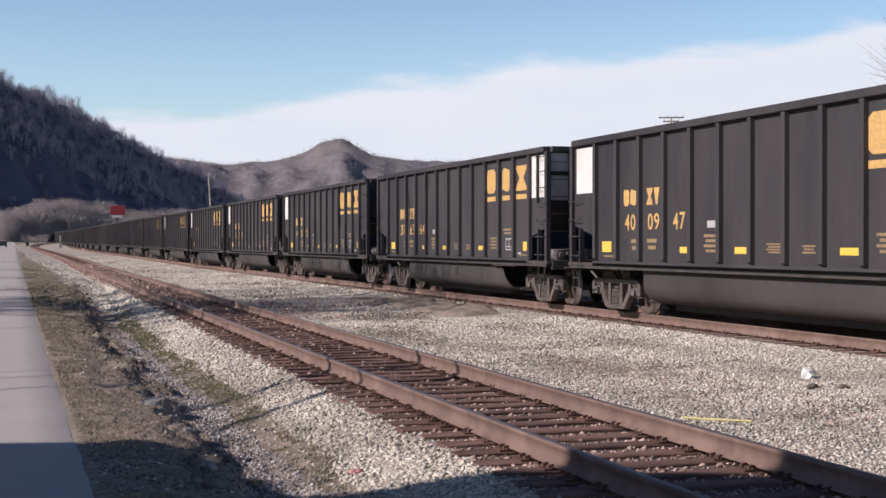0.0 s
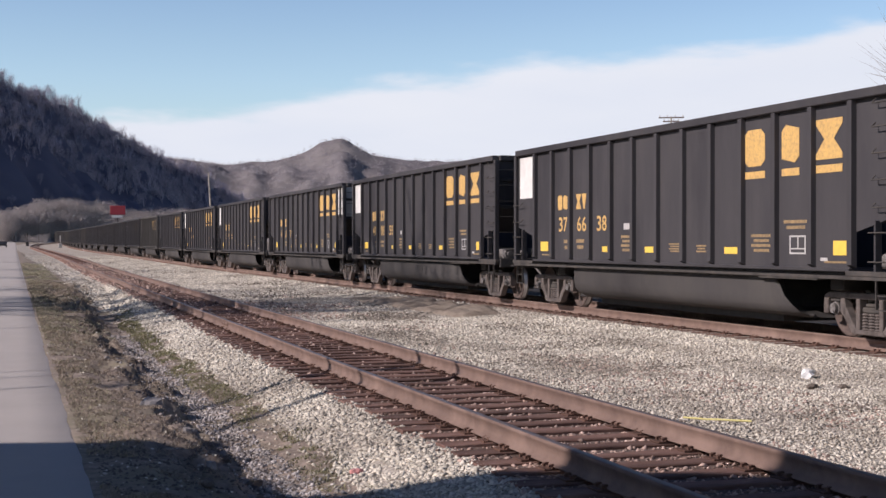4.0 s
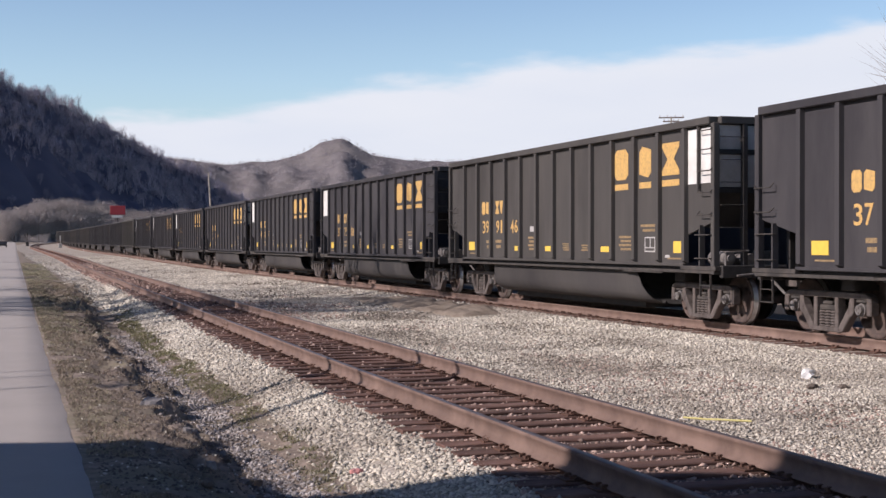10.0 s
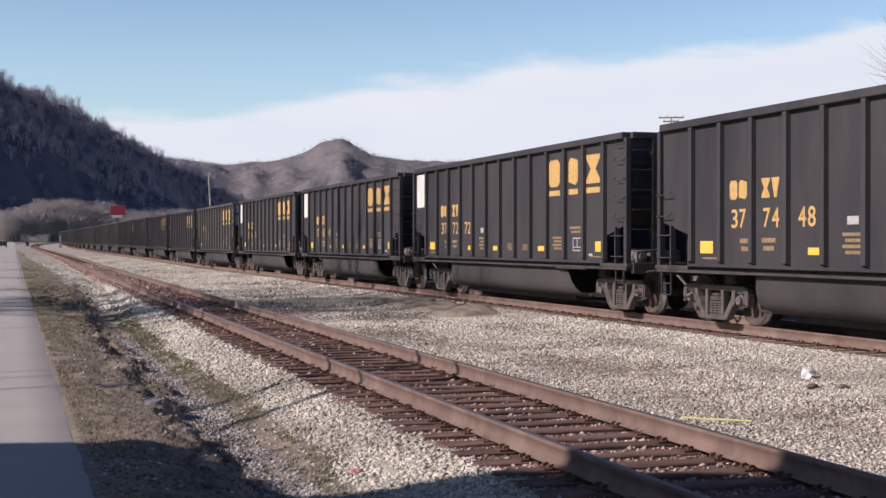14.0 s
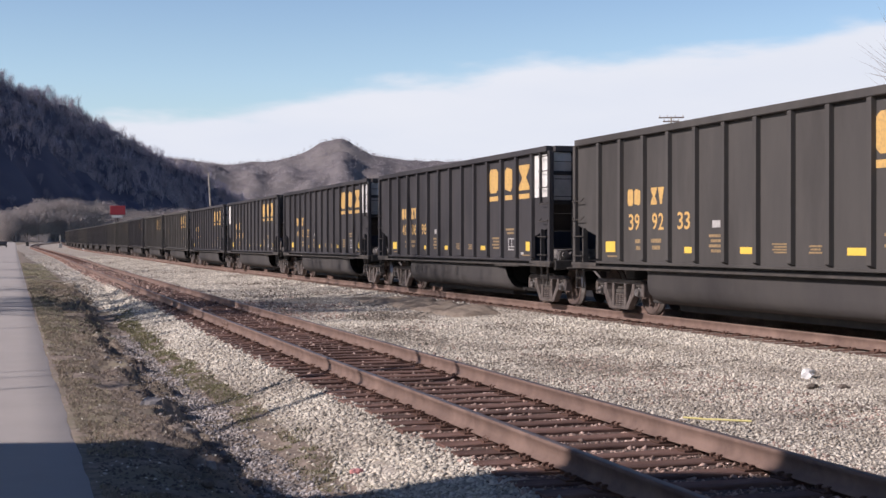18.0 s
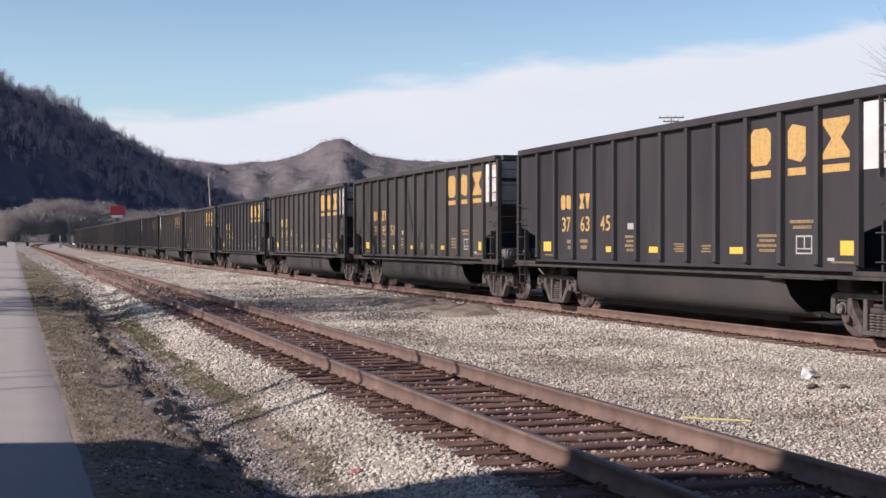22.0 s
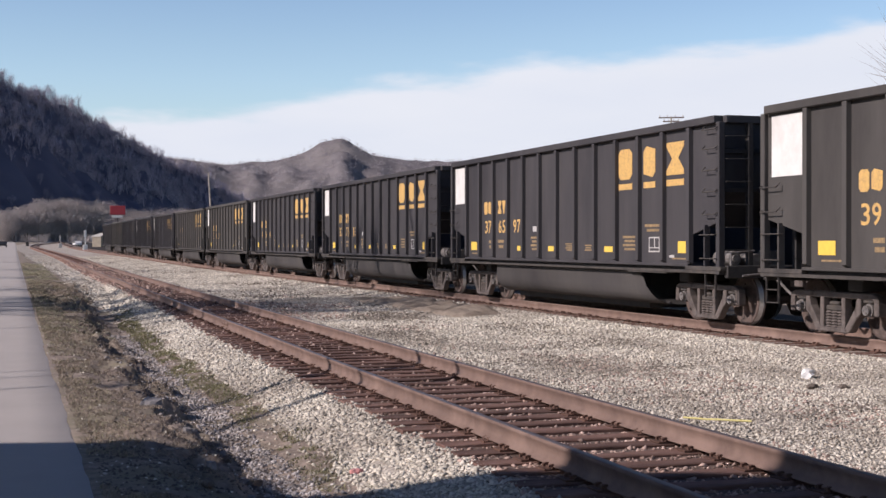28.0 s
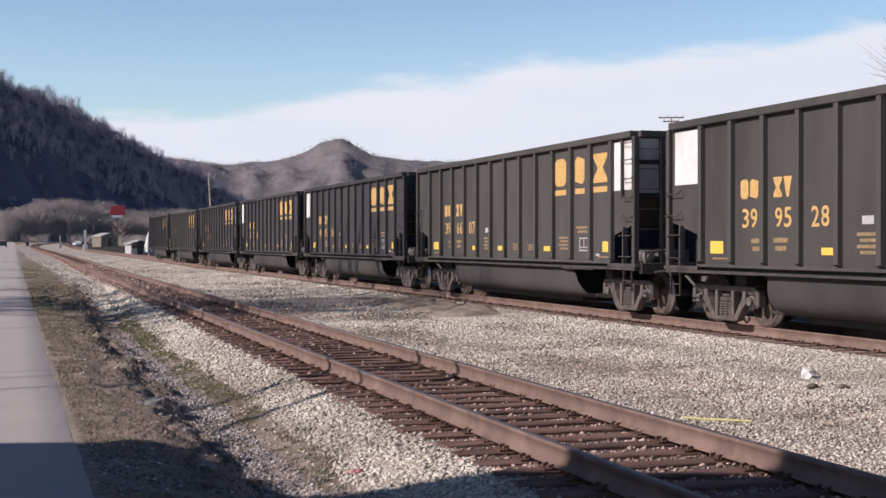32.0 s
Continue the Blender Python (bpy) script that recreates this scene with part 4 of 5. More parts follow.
def build_train():
    kinds = {}
    for k, num in enumerate(NUMBERS):
        far, dusty = k in FAR_WHITE, num.startswith("39")
        if (far, dusty) in kinds:
            car = copy_thing(kinds[far, dusty], Matrix())
        else:
            car = kinds[far, dusty] = build_car(far, M_DUSTY if dusty else M_BODY)
        CARS.append((car, num, far))
    for car, num, far in CARS:
        me = number_mesh(num)
        part("car_number", me, None, car, "yellow painted fleet number")
        tagged(car, ("dusty grey" if num.startswith("39") else "black") + " coal gondola, yellow lettering, white panel at its " + ("rear" if far else "front"), "rail car", "coal train")


def chalk_ring(car, a, z, r, w=0.009):
    """A loop drawn in chalk on the side sheet."""
    bm = bmesh.new()
    loop = [[bm.verts.new((PANEL_X - 0.004, along(a) + q * math.cos(u * math.tau / 28), z + 1.15 * q * math.sin(u * math.tau / 28))) for u in range(28)] for q in (r, r - w)]
    for u in range(28):
        bm.faces.new((loop[0][u], loop[0][(u + 1) % 28], loop[1][(u + 1) % 28], loop[1][u]))
    part("chalk_ring", bm, M_FADED, car, "faint chalk loop")


build_train()
for a_, z_, r_ in ((8.75, 1.62, 0.27), (9.75, 1.60, 0.30), (10.9, 1.72, 0.27)):
    chalk_ring(CARS[7][0], a_, z_, r_)


# ================= loose stone, grass =================
OCTA = np.array([(1, 0, 0), (-1, 0, 0), (0, 1, 0), (0, -1, 0), (0, 0, 1), (0, 0, -1)], float)
PYRA = np.array([(1, 0, -0.3), (-1, 0, -0.3), (0, 1, -0.3), (0, -1, -0.3), (0, 0, 1)], float)
PYRA_F = np.array([(0, 2, 4), (2, 1, 4), (1, 3, 4), (3, 0, 4)])
OCTA_F = np.array([(0, 2, 4), (2, 1, 4), (1, 3, 4), (3, 0, 4), (2, 0, 5), (1, 2, 5), (3, 1, 5), (0, 3, 5)])
rng = np.random.default_rng(7)


def stones(name, label, material, count, xlo, xhi, y0, y1, size, bias=1.0, lift=0.3, keep=None):
    """Angular stones strewn on the ground between xlo(y) and xhi(y). bias < 1 crowds them towards y0."""
    y = y0 + (y1 - y0) * rng.random(count) ** (1 / bias)
    lo, hi = xlo(y), xhi(y)
    x = lo + (hi - lo) * rng.random(count)
    if keep is not None:
        ok = keep(x, y)
        x, y = x[ok], y[ok]
    n = len(x)
    s = size * np.clip(np.exp(rng.normal(0, 0.36, n)), 0.45, 1.8) * (1 + np.clip(y - 16, 0, 44) / 34.0)
    z = ground_z(x, y) + s * (lift - 0.35 * rng.random(n))
    sz = s[:, None] * rng.uniform(0.6, 1.25, (n, 3)); sz[:, 2] *= 0.6
    shape, faces = (PYRA, PYRA_F) if y0 >= 28 or size < 0.0165 else (OCTA, OCTA_F)
    v, f = scatter(shape, faces, np.stack((x, y, z), -1), rng.random(n) * 6.3, sz)
    v = v + rng.normal(0, 1, v.shape) * np.repeat(s, len(shape))[:, None] * 0.22
    tagged(new(name, raw(name, v, f, material)), label, "gravel", kind="stuff")


def off_tie(x, y):
    """Leaves out most stones that would lie on the tie tops."""
    return (np.abs((y - 6.0) / 0.5 % 1.0 - 0.5) > 0.27) | (rng.random(len(x)) < 0.10)


stones("ballast_stones", "pale angular limestone ballast between the two tracks", M_STONE, 112000, lambda y: near_x(y) + 1.15, lambda y: main_x(y) - 1.35, 6.5, 30.0, 0.0168, 0.75)
stones("ballast_stones", "pale angular limestone ballast between the two tracks", M_STONE, 66000, lambda y: near_x(y) + 1.15, lambda y: main_x(y) - 1.35, 28.0, 170.0, 0.018, 0.5, 0.16)
stones("ballast_stones", "pale ballast stones on the siding's shoulder", M_STONE, 42000, lambda y: gravel_left(y) - 0.03, lambda y: near_x(y) - 1.2, 6.5, 60.0, 0.020, 0.6)
stones("ballast_stones", "pale ballast stones along the main track", M_STONE, 4500, lambda y: main_x(y) - 1.75, lambda y: main_x(y) - 1.36, 12.0, 70.0, 0.021, 0.6)
stones("stained_stones", "rust-stained small stones between the siding's ties", M_BROWNSTONE, 38000, lambda y: near_x(y) - 1.35, lambda y: near_x(y) + 1.35, 6.3, 120.0, 0.021, 0.45, 0.45, off_tie)
stones("ballast_fines", "dirty brown fines and small stones among the ballast", M_BROWNSTONE, 15000, lambda y: near_x(y) + 1.3, lambda y: near_x(y) + 4.2, 6.5, 45.0, 0.016, 0.6, 0.5, lambda x, y: hash_noise(x * 0.6, y * 0.25, 1.6) + 0.25 * hash_noise(x, y, 3.0) > 0.62)
stones("ballast_fines", "dark dirt streaks lying among the ballast", M_DIRT, 16000, lambda y: near_x(y) + 1.3, lambda y: main_x(y) - 2.0, 7.5, 60.0, 0.014, 0.6, 0.55, lambda x, y: hash_noise(x * 0.8, y * 0.22, 1.5) + 0.2 * hash_noise(x, y, 4.0) > 0.72)
SMEARS = ((8.3, 12.2, 0.9, 0.28), (7.9, 14.3, 0.8, 0.35), (9.0, 17.3, 1.3, 0.35), (7.6, 19.0, 0.9, 0.8), (9.6, 21.5, 1.5, 0.7), (7.4, 25.5, 0.7, 2.2), (10.1, 26.0, 0.8, 1.2), (8.8, 31.5, 1.0, 2.0))
def smeared(x, y):
    """Inside one of the dirty smears where the ballast was driven over."""
    ok = np.zeros(len(x), bool)
    for sx, sy, a, b in SMEARS:
        u = (x - sx) / a + 0.5 * (hash_noise(x, y, 1.9) - 0.5)
        w = (y - sy - 0.2 * (x - sx)) / b + 0.9 * (hash_noise(x + 4, y, 2.6) - 0.5)
        ok |= (u * u + w * w < 1) & (rng.random(len(x)) < 0.75)
    return ok
stones("ballast_fines", "grey-brown dirt smeared over the pale ballast", M_SMEAR, 42000, lambda y: near_x(y) + 1.3, lambda y: main_x(y) - 1.6, 11.0, 36.0, 0.0145, 0.8, 0.95, smeared)
stones("rusty_stones", "rust-stained stones and debris along the main rail", M_RUSTSTONE, 14000, lambda y: main_x(y) - 1.36, lambda y: main_x(y) - 0.84, 11.0, 110.0, 0.0105, 0.6, 0.5, off_tie)
stones("ditch_stones", "dark grey stones strewn along the ditch", M_BLUESTONE, 9500, lambda y: ditch_x(y) - 0.25 + 0.12 * (hash_noise(y, y * 0, 1.2) - 0.5), lambda y: ditch_x(y) + 0.24 + 0.12 * (hash_noise(y, y * 0 + 8, 1.2) - 0.5), 7.5, 30.0, 0.0175, 0.65)
stones("ditch_stones", "grey stones spilled down the bank", M_BLUESTONE, 3500, lambda y: ditch_x(y) - 0.75, lambda y: ditch_x(y) + 0.4, 7.5, 26.0, 0.018, 0.65, 0.3, lambda x, y: hash_noise(x, y, 1.3) > 0.55)
stones("ballast_stones", "pale stones rolled down from the ballast into the ditch", M_STONE, 5200, lambda y: ditch_x(y) + 0.05, lambda y: gravel_left(y) + 0.1, 7.0, 40.0, 0.018, 0.65, 0.3, lambda x, y: rng.random(len(x)) < np.clip((x - ditch_x(y)) / 0.75, 0.08, 1) ** 1.5)
stones("ballast_stones", "pale gravel between the road and the siding", M_STONE, 16000, lambda y: gravel_left(y) - 0.3 + 0.6 * hash_noise(y, y * 0, 0.25), lambda y: near_x(y) - 0.95, 40.0, 170.0, 0.017, 0.5, 0.18)
stones("brown_patches", "brown dirt and fines strewn over the gravel", M_DIRT, 12000, lambda y: road_edge(y) + 0.3, lambda y: main_x(y) - 1.4, 34.0, 220.0, 0.02, 0.5, 0.3, lambda x, y: hash_noise(x * 0.7, y * 0.16, 1.0) > 0.66)


stones("verge_pebbles", "small stones and crumbs of earth on the verge", M_DIRT, 9000, lambda y: road_edge(y) + 0.05, lambda y: ditch_x(y) + 0.3, 7.2, 34.0, 0.014, 0.65)
stones("verge_pebbles", "pale pebbles strewn over the verge", M_STONE, 1100, lambda y: road_edge(y) - 0.05, lambda y: ditch_x(y) + 0.3, 7.2, 30.0, 0.012, 0.65)


def grass(name, label, count, xlo, xhi, y0, y1, keep, material=M_GRASS):
    y = y0 + (y1 - y0) * rng.random(count) ** (1 / 0.6)
    x = xlo(y) + (xhi(y) - xlo(y)) * rng.random(count)
    ok = keep(x, y)
    x, y = x[ok], y[ok]
    n = len(x)
    h = rng.uniform(0.012, 0.042, n) * (1 + np.clip(y - 14, 0, 40) / 30)
    a = rng.random(n) * 6.3
    lean = rng.normal(0, 0.8, (n, 2)) * h[:, None]
    z = ground_z(x, y) - 0.004
    w = (0.004 + 0.004 * np.clip(y - 10, 0, 40) / 20)
    p0 = np.stack((x - np.cos(a) * w, y - np.sin(a) * w, z), -1)
    p1 = np.stack((x + np.cos(a) * w, y + np.sin(a) * w, z), -1)
    p2 = np.stack((x + lean[:, 0], y + lean[:, 1], z + h), -1)
    v = np.stack((p0, p1, p2), 1).reshape(-1, 3)
    f = np.arange(n * 3).reshape(n, 3)
    tagged(new(name, raw(name, v, f, material)), label, "grass", kind="stuff")


def tufts(x, y):
    return hash_noise(x, y, 3.3) + 0.6 * hash_noise(x + 5, y, 1.1) > 0.70
grass("verge_grass", "short dead brown winter grass on the verge", 90000, lambda y: road_edge(y) + 0.02, lambda y: ditch_x(y) - 0.15, 7.0, 60.0, tufts)
grass("verge_grass", "sparse green grass beside the road", 11000, lambda y: road_edge(y) + 0.02, lambda y: road_edge(y) + 0.5, 7.0, 60.0, tufts, M_GREEN)
grass("verge_grass", "olive winter turf between the road and the gravel", 17000, lambda y: road_edge(y) + 0.02, lambda y: road_edge(y) + 1.5, 26.0, 110.0, lambda x, y: hash_noise(x, y, 0.5) + 0.6 * hash_noise(x + 5, y, 1.7) > 0.55, M_GREEN)
grass("ditch_grass", "green moss and grass along the foot of the ballast", 30000, lambda y: ditch_x(y) + 0.1 + 0.25 * hash_noise(y, y * 0, 1.1), lambda y: ditch_x(y) + 0.55 + 0.3 * hash_noise(y, y * 0 + 5, 1.4), 7.0, 40.0, lambda x, y: hash_noise(x * 1.3, y, 4.5) + 0.8 * hash_noise(x + 5, y, 1.3) > 0.75, M_MOSS)


# ================= bare trees =================
def tree_arrays(seed, limbs, twigs, spread=0.34, thick=1.0):
    """A leafless tree of unit height as thin three-sided cones: trunk, limbs, twigs."""
    r = np.random.default_rng(seed)
    segs = [((0, 0, 0), (r.normal(0, 0.02), r.normal(0, 0.02), 0.62), 0.022), ((0, 0, 0.5), (r.normal(0, 0.05), r.normal(0, 0.05), 0.98), 0.014)]
    tips = []
    for i in range(limbs):
        h = 0.22 + 0.6 * (i + r.random()) / limbs
        a = i * 2.4 + r.normal(0, 0.4)
        ln = spread * (1.15 - 0.8 * abs(h - 0.42)) * r.uniform(0.7, 1.1)
        s = np.array((0, 0, h)); e = s + np.array((math.cos(a) * ln, math.sin(a) * ln, ln * r.uniform(0.45, 1.1)))
        segs.append((s, e, 0.011)); tips.append((s, e))
    for i in range(twigs):
        s, e = tips[r.integers(len(tips))]
        u = r.uniform(0.25, 1.0)
        b = s + (e - s) * u
        d = (e - s) * r.uniform(0.3, 0.6) + r.normal(0, 0.085, 3) + np.array((0, 0, 0.05))
        segs.append((b, b + d, 0.0048))
    v, f = [], []
    for s, e, rad in segs:
        s, e = np.array(s, float), np.array(e, float)
        d = e - s; d /= np.linalg.norm(d) + 1e-9
        u = np.cross(d, (0.3, 0.5, 0.81)); u /= np.linalg.norm(u); w = np.cross(d, u)
        k = len(v)
        for j in range(3):
            v.append(s + thick * rad * (u * math.cos(j * 2.094) + w * math.sin(j * 2.094)))
        v.append(e)
        f += [(k, k + 1, k + 3), (k + 1, k + 2, k + 3), (k + 2, k, k + 3)]
    return np.array(v), np.array(f)


def fine_tree(seed, twigs, wide=0.30, rad=0.006, stems=4, up=0.8, long=0.13):
    """A far leafless tree: a few upright stems and a rounded haze of hair-thin twigs, each a sliver."""
    r = np.random.default_rng(seed)
    v = []
    def sliver(s, d, q):
        u = np.cross(d, r.normal(0, 1, 3)); u *= q / (np.linalg.norm(u) + 1e-9)
        v.extend((s - u, s + u, s + d))
    for i in range(stems):
        a = r.uniform(0, 6.28)
        sliver(np.zeros(3), np.array((math.cos(a) * wide * 0.5, math.sin(a) * wide * 0.5, r.uniform(0.7, 0.98))), rad * 2.2)
    for i in range(twigs):
        p = r.normal(0, 1, 3); p *= r.random() ** 0.45 / np.linalg.norm(p)
        c = np.array((0, 0, 0.62)) + p * (wide, wide, 0.36)
        d = np.array((p[0] * 0.5, p[1] * 0.5, up)) + r.normal(0, 0.4, 3)
        sliver(c - d * long / 2, d * long * r.uniform(0.6, 1.4), rad * r.uniform(0.7, 1.3))
    return np.array(v), np.arange(len(v)).reshape(-1, 3)


def wood(name, label, material, spots, heights, kinds):
    vs, fs, base = [], [], 0
    pick = rng.integers(len(kinds), size=len(spots))
    for i, (tv, tf) in enumerate(kinds):
        ok = pick == i
        if not ok.any():
            continue
        h = heights[ok]
        sz = np.stack((h * rng.uniform(0.8, 1.25, len(h)), h * rng.uniform(0.8, 1.25, len(h)), h), -1)
        v, f = scatter(tv, tf, spots[ok], rng.random(len(h)) * 6.3, sz)
        vs.append(v); fs.append(f + base); base += len(v)
    tagged(new(name, raw(name, np.concatenate(vs), np.concatenate(fs), material)), label, "woods", kind="stuff")


# ================= hills =================
def left_hill():
    """A steep wooded spur that falls away to the right; its near face lies in its own shade, with blue haze in the
    colour.
    """
    o, d, n = np.array((0.0, 785.0)), np.array((0.69, 0.724)), np.array((0.724, -0.69))
    s = np.concatenate((np.linspace(-900, -330, 40), np.linspace(-326, 330, 260)))
    v = np.concatenate((np.linspace(-260, -32, 10), np.linspace(-28, 60, 40), np.linspace(63, 210, 50)))
    S, V = np.meshgrid(s, v, indexing="ij")
    crest = np.interp(S, [-900, -500, -250, -120, -40, 0, 50, 110, 165, 230, 265, 300, 330], [60, 70, 98, 112, 100, 90, 78, 60, 46, 27, 15, 2, -6])
    crest = crest + 5 * (hash_noise(S, S * 0, 0.02) - 0.5)
    fall = np.where(V > 0, V * 0.86 + 14 * (hash_noise(S, V, 0.018) - 0.5) * np.clip(V / 60, 0, 1) + 5 * (hash_noise(S, V, 0.06) - 0.5) * np.clip(V / 30, 0, 1), -V * 0.5)
    crowns = 6.5 * hash_noise(S, V, 0.085) + 4.0 * hash_noise(S + 50, V, 0.19) + 2.2 * hash_noise(S, V + 70, 0.33)
    Z = np.maximum(crest - fall + (crowns - 4.0) * np.clip((crest - fall) / 12, 0, 1), -3)
    X, Y = o[0] + S * d[0] + V * n[0], o[1] + S * d[1] + V * n[1]
    r, c = X.shape
    i = np.arange(r * c).reshape(r, c)
    f = np.stack((i[:-1, :-1], i[:-1, 1:], i[1:, 1:], i[1:, :-1]), -1).reshape(-1, 4)
    tagged(new("wooded_hill", raw("wooded_hill", np.stack((X, Y, Z), -1).reshape(-1, 3), f, M_HILL, True)), "steep wooded hillside in shade, blue haze in its colour", "hill", kind="structure")
    ok = (Z > 1).ravel() & (S > -420).ravel()
    pts = np.stack((X, Y, Z), -1).reshape(-1, 3)[ok]
    vv = V.ravel()[ok]
    p = np.where((vv > -4) & (vv < 14), 5.0, np.where((vv > 0) & (vv < 70), 2.2, np.where(vv < 0, 0.1, 0.3)))
    idx = rng.choice(len(pts), 4400, p=p / p.sum())
    spots = pts[idx] + np.concatenate((rng.normal(0, 3.0, (4400, 2)), np.full((4400, 1), -2.0)), 1)
    wood("hill_woods", "bare winter trees covering the shaded hillside, haze in their colour", M_HILLWOOD, spots, rng.uniform(4.5, 9.5, 4400), [fine_tree(i, 105, 0.30, 0.0115) for i in range(6)])


def far_mountain():
    """Far bare-wooded ridges with one pointed top."""
    az = np.linspace(-10, 48, 240)
    key_az = [-10, 4, 6.9, 8.7, 10.4, 11.9, 12.8, 13.7, 14.1, 15.0, 16.0, 17.3, 18.5, 19.9, 22, 25, 30, 40, 48]
    key_up = [20, 143, 151, 144, 147, 159, 178, 190, 186, 166, 157, 151, 149, 151, 138, 118, 98, 78, 58]
    v = np.concatenate((np.linspace(-500, 0, 8), np.linspace(15, 750, 50)))
    A, V = np.meshgrid(np.radians(az), v, indexing="ij")
    crest = np.interp(np.degrees(A), key_az, key_up)
    dist = 2400 + 0 * A
    R = dist - V
    spur = hash_noise(np.degrees(A) * 1.0, V * 0.0, 0.55) * 150 + hash_noise(np.degrees(A), V * 0.004, 1.3) * 60
    fall = np.where(V > 0, crest * np.clip((V - spur * np.clip(V / 250, 0, 1)) / 560, 0, 1.2) ** 0.9, -V * 0.3)
    fall = np.where(np.isnan(fall), 0, fall)
    Z = np.maximum(crest - fall + 9 * (hash_noise(np.degrees(A), V * 0.02, 3.0) - 0.5) * np.clip(np.abs(V) / 60, 0, 1), -4)
    X, Y = R * np.sin(A), R * np.cos(A)
    Z = Z + np.clip(Z / 30, 0, 1) * (9 * (hash_noise(X, Y, 0.022) - 0.5) + 5 * (hash_noise(X, Y, 0.06) - 0.5))
    r, c = X.shape
    i = np.arange(r * c).reshape(r, c)
    f = np.stack((i[:-1, :-1], i[:-1, 1:], i[1:, 1:], i[1:, :-1]), -1).reshape(-1, 4)
    tagged(new("mountain", raw("mountain", np.stack((X, Y, Z), -1).reshape(-1, 3), f, M_MOUNT, True)), "distant grey-brown mountain with a pointed top", "mountain", kind="structure")
    ok = ((Z > 25) & (np.degrees(A) > 3) & (np.degrees(A) < 26) & (V > -5)).ravel()
    pts = np.stack((X, Y, Z), -1).reshape(-1, 3)[ok]
    vv = V.ravel()[ok]
    p = np.where(vv < 40, 1.6, 1.0)
    n = 7500
    spots = pts[rng.choice(len(pts), n, p=p / p.sum())] + rng.normal(0, 5, (n, 3)) * (1, 1, 0) - (0, 0, 2.5)
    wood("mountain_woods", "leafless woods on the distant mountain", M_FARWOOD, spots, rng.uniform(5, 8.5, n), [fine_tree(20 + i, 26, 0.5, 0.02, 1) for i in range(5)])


def rise_z(x, y):
    """The wooded rise that closes the valley behind the tracks."""
    x, y = np.asarray(x, float), np.asarray(y, float)
    az, r = np.degrees(np.arctan2(x, y)), np.hypot(x, y)
    top = np.interp(az, [-2.5, -0.6, 0.0, 0.5, 1.5, 4.0, 5.0, 6.0, 8.6, 11], [0, 1, 3, 6.5, 8.5, 9, 7, 5.5, 6.0, 4])
    foot = np.interp(az, [-2.5, 0.0, 1.0, 1.7, 2.1, 4.0, 8.6, 11], [540, 560, 588, 607, 613, 650, 690, 700])
    t = np.clip((r - foot) / 24, 0, 1)
    return top * t * (0.86 + 0.2 * hash_noise(x, y, 0.05)) + t * 5.0 * (hash_noise(x, y, 0.13) - 0.5) + t * 3.0 * (hash_noise(x, y, 0.3) - 0.5) - 0.5 + grade(y)


def valley_rise():
    a, r = np.meshgrid(np.radians(np.linspace(-2.5, 11, 150)), np.linspace(540, 740, 90), indexing="ij")
    X, Y = r * np.sin(a), r * np.cos(a)
    c = X.shape[1]
    i = np.arange(X.size).reshape(-1, c)
    f = np.stack((i[:-1, :-1], i[:-1, 1:], i[1:, 1:], i[1:, :-1]), -1).reshape(-1, 4)
    tagged(new("wooded_rise", raw("wooded_rise", np.stack((X, Y, rise_z(X, Y)), -1).reshape(-1, 3), f, M_VALLEY, True)), "grey-brown rising ground under leafless trees", "hill", kind="structure")


def valley_woods():
    n = 2200
    az, dist = np.radians(rng.uniform(-0.4, 8.8, n)), np.zeros(n)
    dist = np.interp(np.degrees(az), [-2.5, 0.0, 1.0, 1.7, 2.1, 4.0, 8.6, 11], [540, 560, 588, 607, 613, 650, 690, 700]) + rng.uniform(1, 34, n)
    x, y = dist * np.sin(az), dist * np.cos(az)
    h = rng.uniform(7.5, 13.0, n)
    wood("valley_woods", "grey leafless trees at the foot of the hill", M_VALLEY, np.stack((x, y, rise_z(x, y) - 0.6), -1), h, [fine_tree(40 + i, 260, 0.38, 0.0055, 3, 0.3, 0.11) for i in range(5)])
    n = 700
    az, dist = np.radians(rng.uniform(0.0, 8.6, n)), rng.uniform(520, 690, n)
    x, y = dist * np.sin(az), dist * np.cos(az)
    ok = (np.abs(x - main_x(y)) > 4) & (np.abs(x - near_x(y)) > 3) & (x > road_edge(y) + 1)
    x, y = x[ok], y[ok]
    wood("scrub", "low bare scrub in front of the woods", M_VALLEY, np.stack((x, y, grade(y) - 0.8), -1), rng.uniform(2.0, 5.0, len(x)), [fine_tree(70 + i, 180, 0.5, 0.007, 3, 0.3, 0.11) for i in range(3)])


left_hill(); far_mountain(); valley_rise(); valley_woods()


def single_tree(label, x, y, h, seed, z=0.0, twigs=260, thick=1.0):
    t = tagged(new("bare_tree"), label, "tree")
    t.matrix_basis = pose(x, y, z)
    v, f = tree_arrays(seed, 16, twigs, 0.36, thick)
    part("trunk", raw("trunk", v[:8] * h, f[:6], M_BARK), None, t)
    part("crown", raw("crown", v[8:] * h, f[6:] - 8, M_BARK), None, t)
    return t


single_tree("tall leafless tree standing beyond the railway", 43.6, 50.6, 10.6, 61, -0.4, 1800, 0.6)
